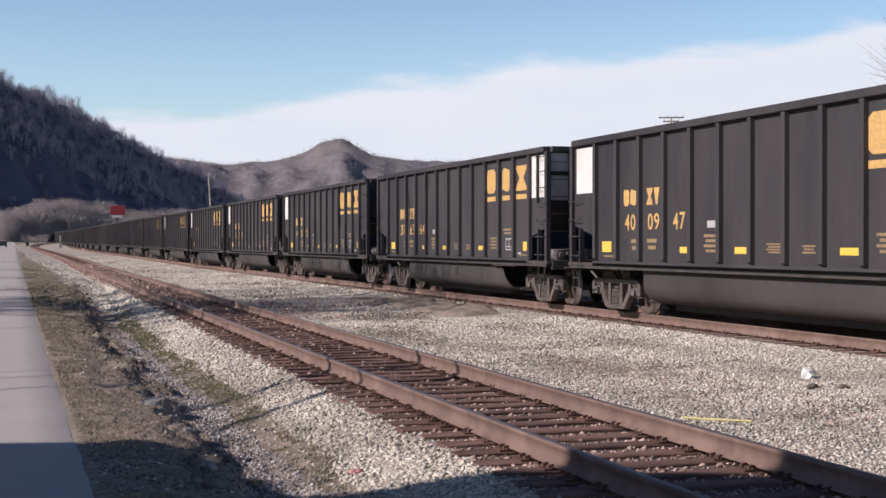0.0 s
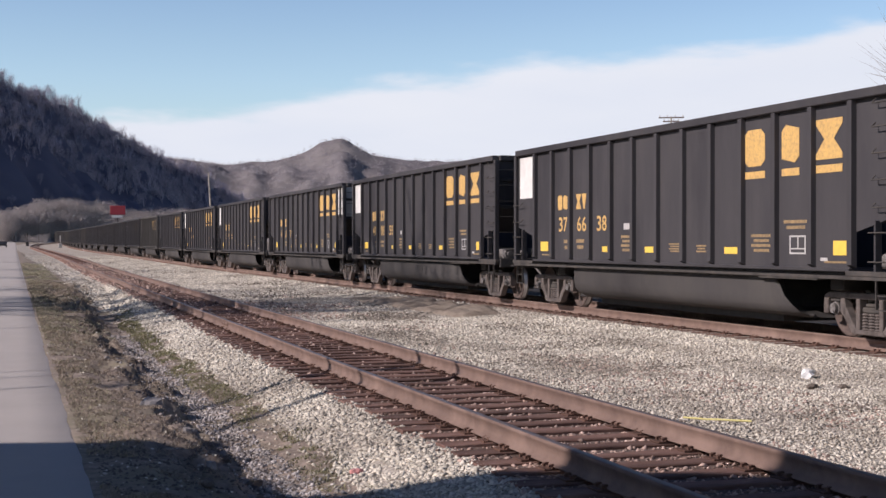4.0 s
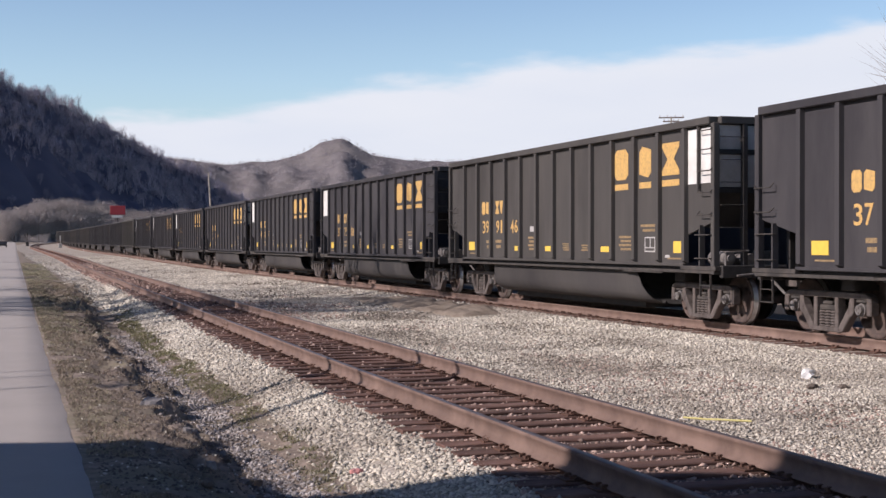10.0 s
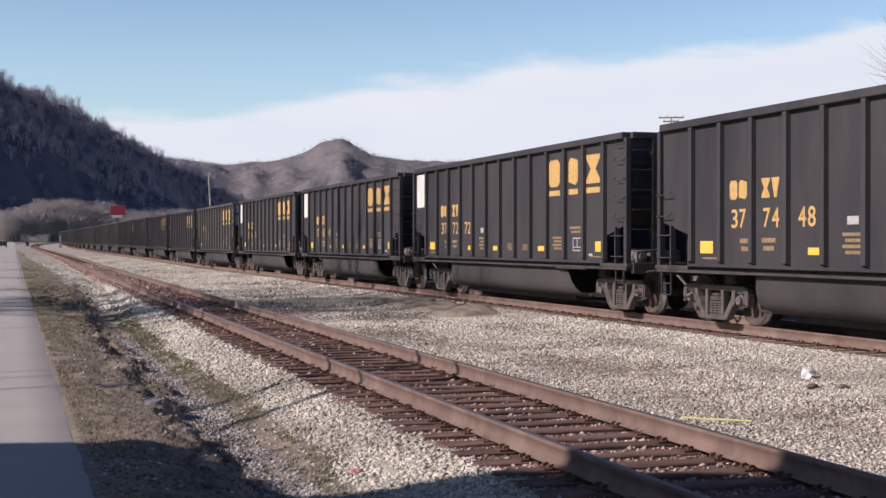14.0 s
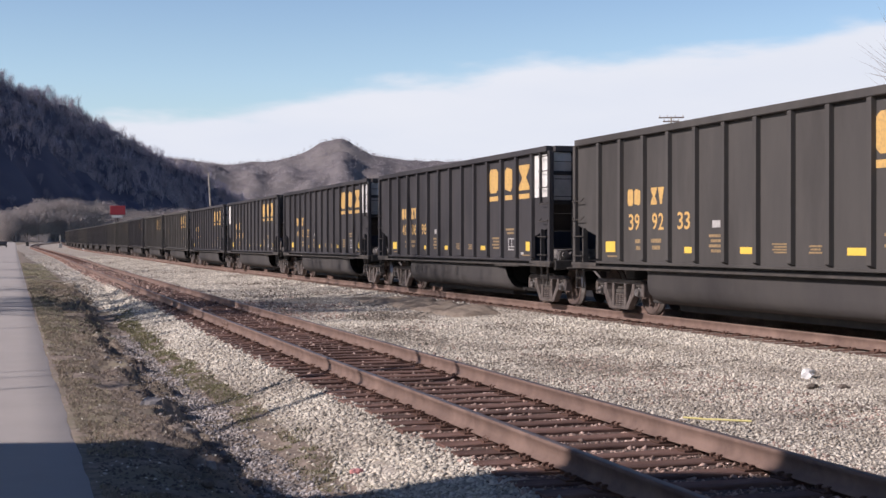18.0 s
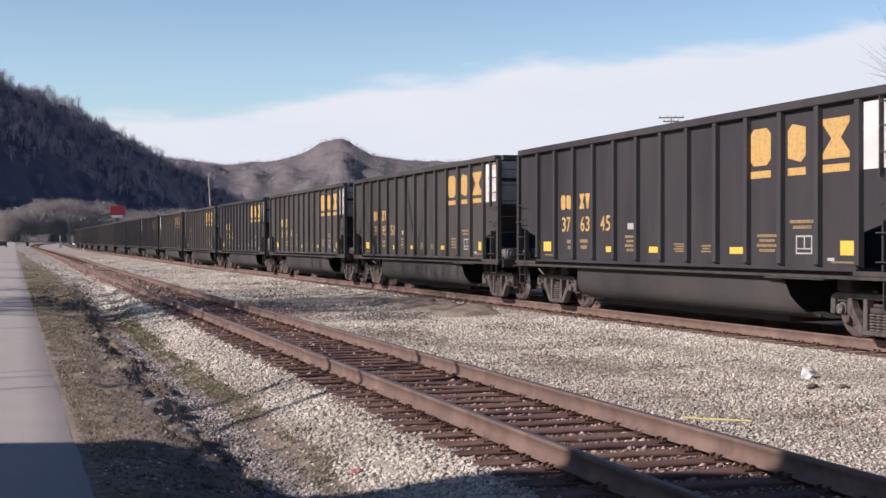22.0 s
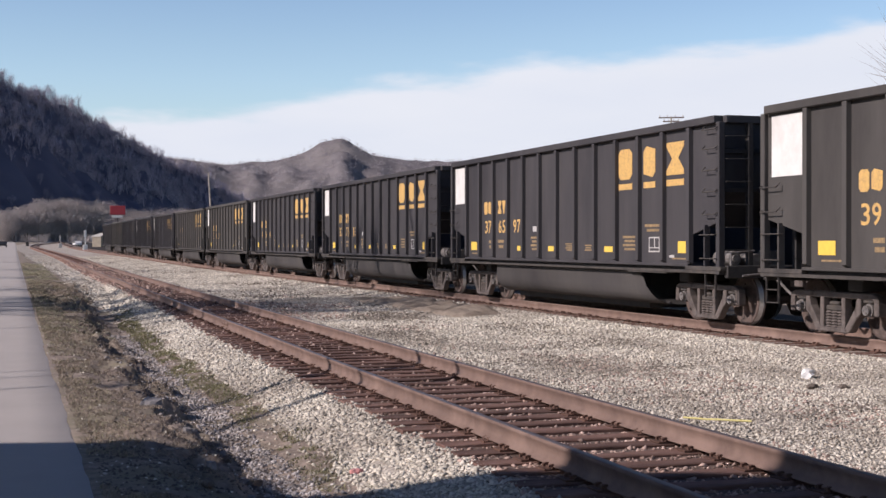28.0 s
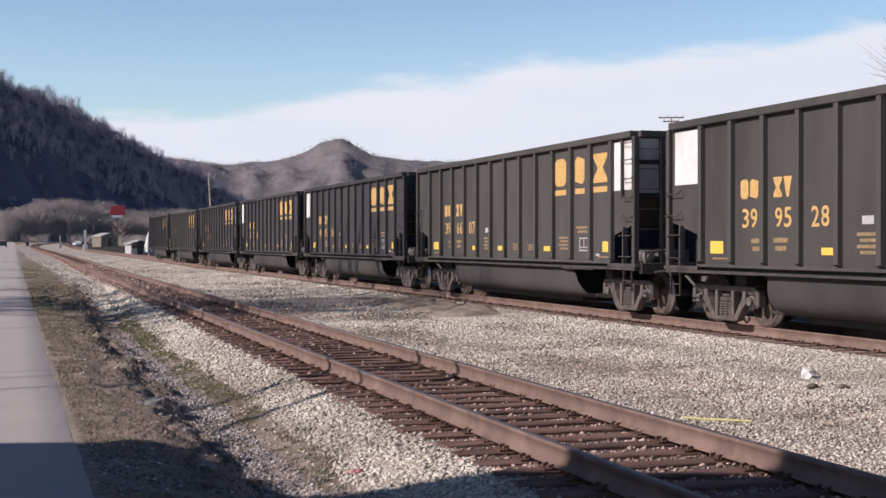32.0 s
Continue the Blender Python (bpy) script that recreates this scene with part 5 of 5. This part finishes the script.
def shade_tree(label, x, y, h, r, seed, twigs=150):
    """A roadside tree with a stout tapering trunk that forks above."""
    t = tagged(new("bare_tree"), label, "tree")
    t.matrix_basis = pose(x, y, -0.1)
    rnd = random.Random(seed)
    bm = bmesh.new()
    p, q = Vector((0, 0, 0)), r
    for k in range(5):
        n = Vector((p.x + rnd.uniform(-0.12, 0.12), p.y + rnd.uniform(-0.12, 0.12), h * 0.74 * (k + 1) / 5))
        tube(bm, p, n, q, 9, q * 0.84)
        p, q = n, q * 0.84
    for k in range(3):
        a = rnd.uniform(0, 6.28)
        tube(bm, p, p + Vector((math.cos(a) * 0.05 * h, math.sin(a) * 0.05 * h, h * 0.24)), q * 0.7, 7, 0.02)
    part("trunk", bm, M_BARK, t)
    v, f = tree_arrays(seed, 14, twigs, 0.26, 0.8)
    part("crown", raw("crown", v[8:] * h, f[6:] - 8, M_BARK), None, t)
    return t


shade_tree("stout leafless roadside tree beyond the road", -11.5, 36.0, 15.5, 0.44, 62)
shade_tree("tall leafless roadside tree beyond the road", -12.5, 38.2, 15.5, 0.34, 63)
shade_tree("tall leafless roadside tree beyond the road", -11.0, 33.6, 13.0, 0.22, 69)
shade_tree("tall leafless roadside tree beyond the road", -12.0, 37.1, 14.5, 0.30, 70)
shade_tree("slender leafless tree with a spreading crown beyond the road", -9.4, 42.0, 14.0, 0.07, 72, 240)
for y_, h_, r_, k_ in ((48.7, 16.0, 0.15, 64), (66.4, 9.0, 0.12, 65), (87.8, 14.0, 0.30, 66), (116.6, 13.0, 0.25, 67), (145.0, 13.0, 0.25, 68)):
    shade_tree("leafless tree beyond the road", -9.6 + 0.1 * (k_ % 3), y_, h_, r_, k_, 110)


# ================= the building and cables beside the road =================
def roadside_building(m, x0, x1, y0, y1, h, label):
    b = tagged(new("brick_building"), label, "building")
    b.matrix_basis = m
    for a in ((x0, x1, y1 - 0.3, y1), (x0, x1, y0, y0 + 0.3), (x0, x0 + 0.3, y0 + 0.3, y1 - 0.3), (x1 - 0.3, x1, y0 + 0.3, y1 - 0.3)):
        part("wall", boxed(*a, -0.1, h - 0.25), M_DARKWALL, b)
    part("roof", boxed(x0 - 0.02, x1 + 0.02, y0 - 0.1, y1 + 0.02, h - 0.25, h, 0.03), M_CONCRETE, b)
    for z in (1.2, 5.2):
        for x in np.arange(x0 + 1.2, x1 - 1.6, 3.0):
            w = part("window", boxed(x, x + 1.2, y1 - 0.02, y1 + 0.04, z, z + 1.9, 0.01), M_CONCRETE, b)
            part("pane", boxed(x + 0.1, x + 1.1, y1 + 0.03, y1 + 0.05, z + 0.1, z + 1.8), M_GLASS, w)


def utility_pole(x, y, h, lean, arms, label, r=0.14, face=0.0):
    p = tagged(new("utility_pole"), label, "utility pole")
    p.matrix_basis = pose(x, y, -0.5, 0, lean, face)
    bm = bmesh.new(); tube(bm, (0, 0, 0), (0, 0, h - 0.1), r, 10, r * 0.65)
    part("pole", bm, M_WOODPOLE, p)
    for z, w in arms:
        bm = boxed(-w / 2, w / 2, -0.06, 0.06, h + z, h + z + 0.12, 0.01)
        a = part("crossarm", bm, M_BARK, p)
        for u in np.linspace(-w / 2 + 0.1, w / 2 - 0.1, 4):
            bm = bmesh.new(); tube(bm, (u, 0, h + z + 0.12), (u, 0, h + z + 0.3), 0.05, 8, 0.03)
            part("insulator", bm, M_GREYPAINT, a)
    return p


def cable(a, b, sag, r=0.02, label="unseen black cable hung over the road"):
    a, b = Vector(a), Vector(b)
    bm = bmesh.new()
    pts = [a.lerp(b, i / 14) - Vector((0, 0, 4 * sag * (i / 14) * (1 - i / 14))) for i in range(15)]
    for p, q in zip(pts, pts[1:]):
        tube(bm, p, q, r, 5)
    me = bpy.data.meshes.new("cable"); bm.to_mesh(me); bm.free(); me.materials.append(M_WIRE)
    return tagged(new("cable", me), label, "cable")


roadside_building(pose(-14.4, 10.48, 0, 0, 0, -7), -14.0, 0.0, -22.0, 0.0, 10.0, "two-storey brick building beside the road")
roadside_building(pose(-7.74, 7.75, 0, 0, 0, -22), -6.2, 0.0, -12.0, 0.0, 9.0, "smaller brick building at the road's edge")
utility_pole(28.85, 198.0, 12.7, -3.0, (), "pale leaning wooden utility pole", 0.17)
utility_pole(58.0, 110.0, 13.9, 0, ((-0.25, 2.3), (-0.6, 1.5)), "wooden utility pole with two crossarms", 0.12, -28.0)


# ---- cables across the road; only their shadows are seen on the asphalt and in the ditch ----
def shadow_cable(x, y, h, r, reach, back=6.0):
    """A cable at height h whose shadow passes (x, y) aslant over the road and goes on as far as x + reach."""
    off = h / math.tan(radians(SUN_EL))
    px, py = x + to_sun.x / math.cos(radians(SUN_EL)) * off, y + to_sun.y / math.cos(radians(SUN_EL)) * off
    cable((px - back, py - back * 0.52, h), (px + reach, py + reach * 0.52, h), 0.12, r)


for y_, h_, r_, reach_ in ((27.15, 9.0, 0.045, 11.3), (17.95, 7.6, 0.018, 2.0), (17.2, 7.4, 0.020, 2.2), (15.85, 6.6, 0.022, 6.0)):
    shadow_cable(0.3, y_, h_, r_, reach_)
# Unseen loose lengths, added only to thicken the shadow lines in the ditch.
shadow_cable(0.3, 15.75, 6.6, 0.05, 6.0, -0.7)
shadow_cable(0.3, 14.0, 6.6, 0.055, 5.5, -0.9)


# ================= things in the distance =================
def spot(az, dist):
    return dist * math.sin(radians(az)), dist * math.cos(radians(az))


def billboard():
    x, y = spot(4.36, 260.0)
    s = tagged(new("billboard"), "red roadside sign with a white strip on a tall pole", "sign")
    s.matrix_basis = pose(x, y, float(ground_z(x, y)) - 0.05, 0, 0, -4.0)
    part("panel", boxed(-1.4, 1.4, -0.15, 0.15, 6.45, 8.15, 0.05), M_REDSIGN, s)
    part("lower_panel", boxed(-1.05, 0.95, -0.12, 0.12, 5.9, 6.33, 0.03), M_WHITE, s)
    bm = bmesh.new(); tube(bm, (0, 0, 0), (0, 0, 6.5), 0.09, 10)
    part("pole", bm, M_STEEL, s)


def shed(x, y, w, d, h, label, wall, turn=0.0):
    s = tagged(new("shed"), label, "building")
    s.matrix_basis = pose(x, y, float(ground_z(x, y)) - 0.05, 0, 0, turn)
    part("wall", prism([(-w / 2, 0), (w / 2, 0), (w / 2, h), (0, h + w * 0.16), (-w / 2, h)], "y", -d / 2, d / 2), wall, s)
    for k in (-1, 1):
        bm = prism([(0, h + w * 0.16 + 0.1), (k * (w / 2 + 0.25), h - 0.03), (k * (w / 2 + 0.25), h + 0.07), (0, h + w * 0.16 + 0.2)], "y", -d / 2 - 0.25, d / 2 + 0.25)
        part("roof", bm, M_CONCRETE, s)
    part("door", boxed(-0.45, 0.45, -d / 2 - 0.04, -d / 2 + 0.02, 0.1, 2.1, 0.01), M_CARDARK, s)
    for u in (-w * 0.32, w * 0.32):
        part("window", boxed(u - 0.4, u + 0.4, -d / 2 - 0.03, -d / 2 + 0.02, 1.0, 1.9, 0.01), M_GLASS, s)


def parked_car(x, y, turn, paint, label):
    c = tagged(new("parked_car"), label, "car")
    c.matrix_basis = pose(x, y, float(ground_z(x, y)) + (0.07 if x < road_edge(y) else 0.0), 0, 0, turn)
    bm = prism([(-2.2, 0.35), (2.2, 0.35), (2.25, 0.8), (1.3, 0.95), (0.7, 1.42), (-1.2, 1.42), (-2.0, 0.98), (-2.25, 0.9)], "y", -0.88, 0.88)
    part("body", bevel(bm, 0.06, 2), paint, c)
    for s in (-1, 1):
        part("side_window", prism([(-1.7, 0.98), (1.05, 0.98), (0.62, 1.36), (-1.15, 1.36)], "y", s * 0.86, s * 0.9), M_GLASS, c)
        for u in (-1.4, 1.4):
            bm = bmesh.new(); tube(bm, (u, s * 0.72, 0.32), (u, s * 0.9, 0.32), 0.32, 14)
            part("wheel", bm, M_WIRE, c)
    part("windscreen", prism([(1.28, 0.98), (1.32, 1.0), (0.78, 1.4), (0.72, 1.38)], "y", -0.75, 0.75), M_GLASS, c)


def lamp_post(x, y, h, label, white=False):
    p = tagged(new("street_lamp"), label, "street lamp")
    p.matrix_basis = pose(x, y, float(ground_z(x, y)) - 0.05)
    bm = bmesh.new(); tube(bm, (0, 0, 0), (0, 0, h), 0.07, 8, 0.045); tube(bm, (0, 0, h - 0.1), (1.4, 0, h + 0.2), 0.03, 6)
    part("pole", bm, M_BARK, p)
    part("lamp_head", boxed(1.1, 1.8, -0.16, 0.16, h + 0.14, h + 0.34, 0.05), M_WHITE, p)


def signal_post(az, dist, h, w, label, material):
    x, y = spot(az, dist)
    s = tagged(new("signal_post"), label, "signal")
    s.matrix_basis = pose(x, y, float(ground_z(x, y)) - 0.05)
    bm = bmesh.new(); tube(bm, (0, 0, 0), (0, 0, h), w * 0.2, 8)
    part("mast", bm, material, s)
    part("head", boxed(-w / 2, w / 2, -0.15, 0.15, h - 1.2, h, 0.04), material, s)
    part("cabinet", boxed(-0.4, 0.4, -0.35, 0.35, 0, 1.1, 0.03), material, s)


billboard()
signal_post(0.75, 380.0, 3.6, 0.3, "railway signal mast with grey lamp heads", M_STEEL)
signal_post(2.05, 330.0, 3.0, 0.3, "grey railway signal cabinet with a mast", M_GREYPAINT)
signal_post(3.05, 250.0, 3.7, 0.42, "white crossing post beside the main track", M_WHITE)
parked_car(*spot(2.72, 400.0), 100.0, M_CARPAINT, "white sedan standing near the tracks")
parked_car(-1.2, 330.0, 88.0, M_CARDARK, "dark sedan standing on the road")
parked_car(-2.6, 260.0, 92.0, M_CARDARK, "dark sedan standing on the road")
shed(*spot(3.85, 320.0), 4.2, 5.0, 2.4, "dull yellow trackside hut with a low roof", M_HUT, 20.0)
single_tree("leafless bush behind the main track", *spot(4.55, 262.0), 4.6, 71, 1.0, 420, 1.4)
shed(*spot(5.15, 200.0), 2.7, 3.0, 1.6, "small pale grey shed beside the main track", M_GREYPAINT, 12.0)
lamp_post(*spot(2.4, 420.0), 8.5, "street lamp with a white lamp head")
lamp_post(*spot(3.4, 360.0), 6.5, "street lamp behind the main track")
lamp_post(-3.2, 240.0, 6.0, "wooden roadside pole with a lamp head")
lamp_post(*spot(1.2, 500.0), 10.0, "tall street lamp near the woods")


def closed_umbrella():
    x, y = spot(5.62, 181.0)
    u = tagged(new("folded_umbrella"), "tall folded white canvas umbrella", "umbrella")
    u.matrix_basis = pose(x, y, float(ground_z(x, y)) - 0.05)
    bm = bmesh.new()
    tube(bm, (0, 0, 0), (0, 0, 3.4), 0.03, 8)
    part("pole", bm, M_WHITE, u)
    bm = bmesh.new()
    prev = None
    for z, r in ((0.7, 0.42), (1.4, 0.50), (2.1, 0.34), (2.8, 0.2), (3.3, 0.06)):
        ring = [bm.verts.new((r * (1 + 0.18 * (i % 2)) * math.cos(i * math.tau / 16), r * (1 + 0.18 * (i % 2)) * math.sin(i * math.tau / 16), z)) for i in range(16)]
        if prev:
            for i in range(16):
                bm.faces.new((prev[i], prev[(i + 1) % 16], ring[(i + 1) % 16], ring[i]))
        prev = ring
    part("canopy", bm, M_WHITE, u)


closed_umbrella()


# ================= litter and loose things near the tracks =================
def lump(bm, x, y, z, sx, sy, sz, seed, sub=2, rough=0.25):
    r = bmesh.ops.create_icosphere(bm, subdivisions=sub, radius=1.0)
    for v in r["verts"]:
        n = noise.noise(v.co * 1.7 + Vector((seed * 3.1, 0, 0)))
        v.co = v.co * (1 + rough * n)
        v.co = Vector((x + v.co.x * sx, y + v.co.y * sy, z + v.co.z * sz))


def loose(name, label, category, material, x, y, dims, seed, sink=0.3, turn=0.0, rough=0.3):
    bm = bmesh.new()
    lump(bm, 0, 0, 0, *dims, seed, 2, rough)
    me = bpy.data.meshes.new(name); bm.to_mesh(me); bm.free(); me.materials.append(material)
    o = tagged(new(name, me), label, category)
    o.matrix_basis = pose(x, y, float(ground_z(x, y)) + dims[2] * (1 - sink), 0, 0, turn)


def slab_rock(label, x, y, l, w, h, seed, turn):
    rnd = random.Random(seed)
    bm = bmesh.new()
    for q in range(16):
        a = q * math.tau / 8
        t = 1.0 if q < 8 else 0.72
        bm.verts.new((l / 2 * t * math.cos(a) * rnd.uniform(0.75, 1.15), w / 2 * t * math.sin(a) * rnd.uniform(0.75, 1.15), (0.0 if q < 8 else h) + rnd.uniform(-0.15, 0.15) * h))
    bmesh.ops.convex_hull(bm, input=bm.verts[:])
    me = bpy.data.meshes.new("rock"); bm.to_mesh(me); bm.free(); me.materials.append(M_ROCK)
    o = tagged(new("rock", me), label, "rock")
    o.matrix_basis = pose(x, y, float(ground_z(x, y)) - 0.02, 4, 6, turn)


slab_rock("flat angular grey rock on the grass verge", 1.47, 14.55, 0.28, 0.32, 0.085, 3, -20)
for i in range(9):
    slab_rock("small angular grey rock on the bank", 1.35 + 0.75 * rng.random(), 9.5 + 14 * rng.random(), rng.uniform(0.07, 0.14), rng.uniform(0.07, 0.13), rng.uniform(0.04, 0.07), 30 + i, rng.uniform(0, 180))
loose("paper_litter", "crumpled white paper on the ballast", "litter", M_PAPER, 9.97, 15.1, (0.11, 0.09, 0.08), 5, 0.4, 30, 0.9)
loose("crushed_cup", "crushed pink drinks can among the ballast", "litter", M_PINK, 2.84, 11.1, (0.055, 0.04, 0.035), 8, 0.3, 10, 0.6)
loose("dark_stone", "dark stone lying on pale ballast", "rock", M_DIRT, 9.43, 14.2, (0.09, 0.06, 0.04), 9, 0.4, 20)
loose("dark_stone", "dark stone lying on pale ballast", "rock", M_DIRT, 9.77, 14.05, (0.085, 0.05, 0.035), 11, 0.4, -10)
for i in range(26):
    x = rng.uniform(1.3, 2.0); y = 8.5 + 30 * rng.random() ** 1.7
    loose("clod", "clod of dark earth on the verge", "clod", M_DIRT, x, y, (rng.uniform(0.03, 0.09), rng.uniform(0.03, 0.08), rng.uniform(0.025, 0.05)), 20 + i, 0.45, rng.uniform(0, 180), 0.5)


def yellow_stick():
    bm = bmesh.new()
    a, b = Vector((6.57, 12.2, 0)), Vector((7.14, 11.82, 0))
    pts = []
    for i in range(7):
        p = a.lerp(b, i / 6)
        pts.append(Vector((p.x, p.y, float(ground_z(p.x, p.y)) + 0.05)))
    for p, q in zip(pts, pts[1:]):
        tube(bm, p, q, 0.011, 8)
    me = bpy.data.meshes.new("yellow_stick"); bm.to_mesh(me); bm.free(); me.materials.append(M_YELLOWSTICK)
    tagged(new("yellow_stick", me), "thin yellow plastic rod lying on the ballast", "stick")


yellow_stick()


def dirt_heap():
    """A low spread heap with a ragged outline and a steep near end."""
    xs, ys = np.linspace(9.5, 12.1, 40), np.linspace(26.5, 45.0, 160)
    X, Y = np.meshgrid(xs, ys, indexing="ij")
    wx = X + 0.5 * (hash_noise(X, Y, 0.9) - 0.5) + 0.2 * (hash_noise(X, Y, 3.0) - 0.5)
    wy = Y + 1.6 * (hash_noise(X + 9, Y, 0.8) - 0.5)
    side = np.clip((wx - 9.95) / 0.3, 0, 1) * np.clip((11.75 - wx) / 0.3, 0, 1)
    ends = np.clip((wy - 29.6) / 0.35, 0, 1) * np.clip((43.0 - wy) / 5.0, 0, 1)
    h = side * ends * (0.13 + 0.12 * (hash_noise(X, Y, 1.6) - 0.5) + 0.06 * (hash_noise(X, Y, 5.0) - 0.5))
    Z = ground_z(X, Y) - 0.05 + h + 0.02 * side * ends
    c = X.shape[1]
    k = np.arange(X.size).reshape(-1, c)
    f = np.stack((k[:-1, :-1], k[1:, :-1], k[1:, 1:], k[:-1, 1:]), -1).reshape(-1, 4)
    tagged(new("dirt_mound", raw("dirt_mound", np.stack((X, Y, Z), -1).reshape(-1, 3), f, M_MOUND, True)), "low mound of brown dirt dumped beside the track", "dirt mound")


dirt_heap()


def far_house():
    """A house beyond the train; only its chimney clears the cars."""
    h = tagged(new("house"), "house with a dark brick chimney beyond the railway", "house")
    h.matrix_basis = pose(38.5, 51.5, -0.4, 0, 0, -20)
    part("wall", prism([(-4, 0), (4, 0), (4, 4.6), (0, 6.8), (-4, 4.6)], "y", -5, 5), M_CONCRETE, h)
    for k in (-1, 1):
        part("roof", prism([(0, 6.95), (k * 4.4, 4.5), (k * 4.4, 4.65), (0, 7.1)], "y", -5.3, 5.3), M_CARDARK, h)
    part("chimney", boxed(-0.4, 0.4, -0.4, 0.4, 6.0, 8.5, 0.03), M_DARKWALL, h)


far_house()


# ================= movement =================
def motions():
    times = [i * 2.0 for i in range(17)]
    for k, (car, num, far) in enumerate(CARS):
        walk(car, [(t, car_pose(car_middle(k, t))) for t in times])
    # the wheels roll: one turn for two cars' axles, shared by the rest
    rolled = {}
    for car, num, far in CARS:
        for tr in car.children:
            if not tr.name.startswith("truck"):
                continue
            for ws in tr.children:
                if not ws.name.startswith("wheelset"):
                    continue
                side = round(ws.matrix_basis.translation.y, 2)
                if side not in rolled:
                    steps = 32 * FPS
                    walk(ws, [(i / FPS, pose(0, side, 0.457, math.degrees(TRAVEL(i / FPS) / 0.457) % 360.0)) for i in range(steps + 1)])
                    rolled[side] = ws
                else:
                    src = rolled[side].animation_data
                    ws.rotation_mode = "QUATERNION"
                    ws.animation_data_create()
                    ws.animation_data.action = src.action
                    ws.animation_data.action_slot = src.action_slot


motions()
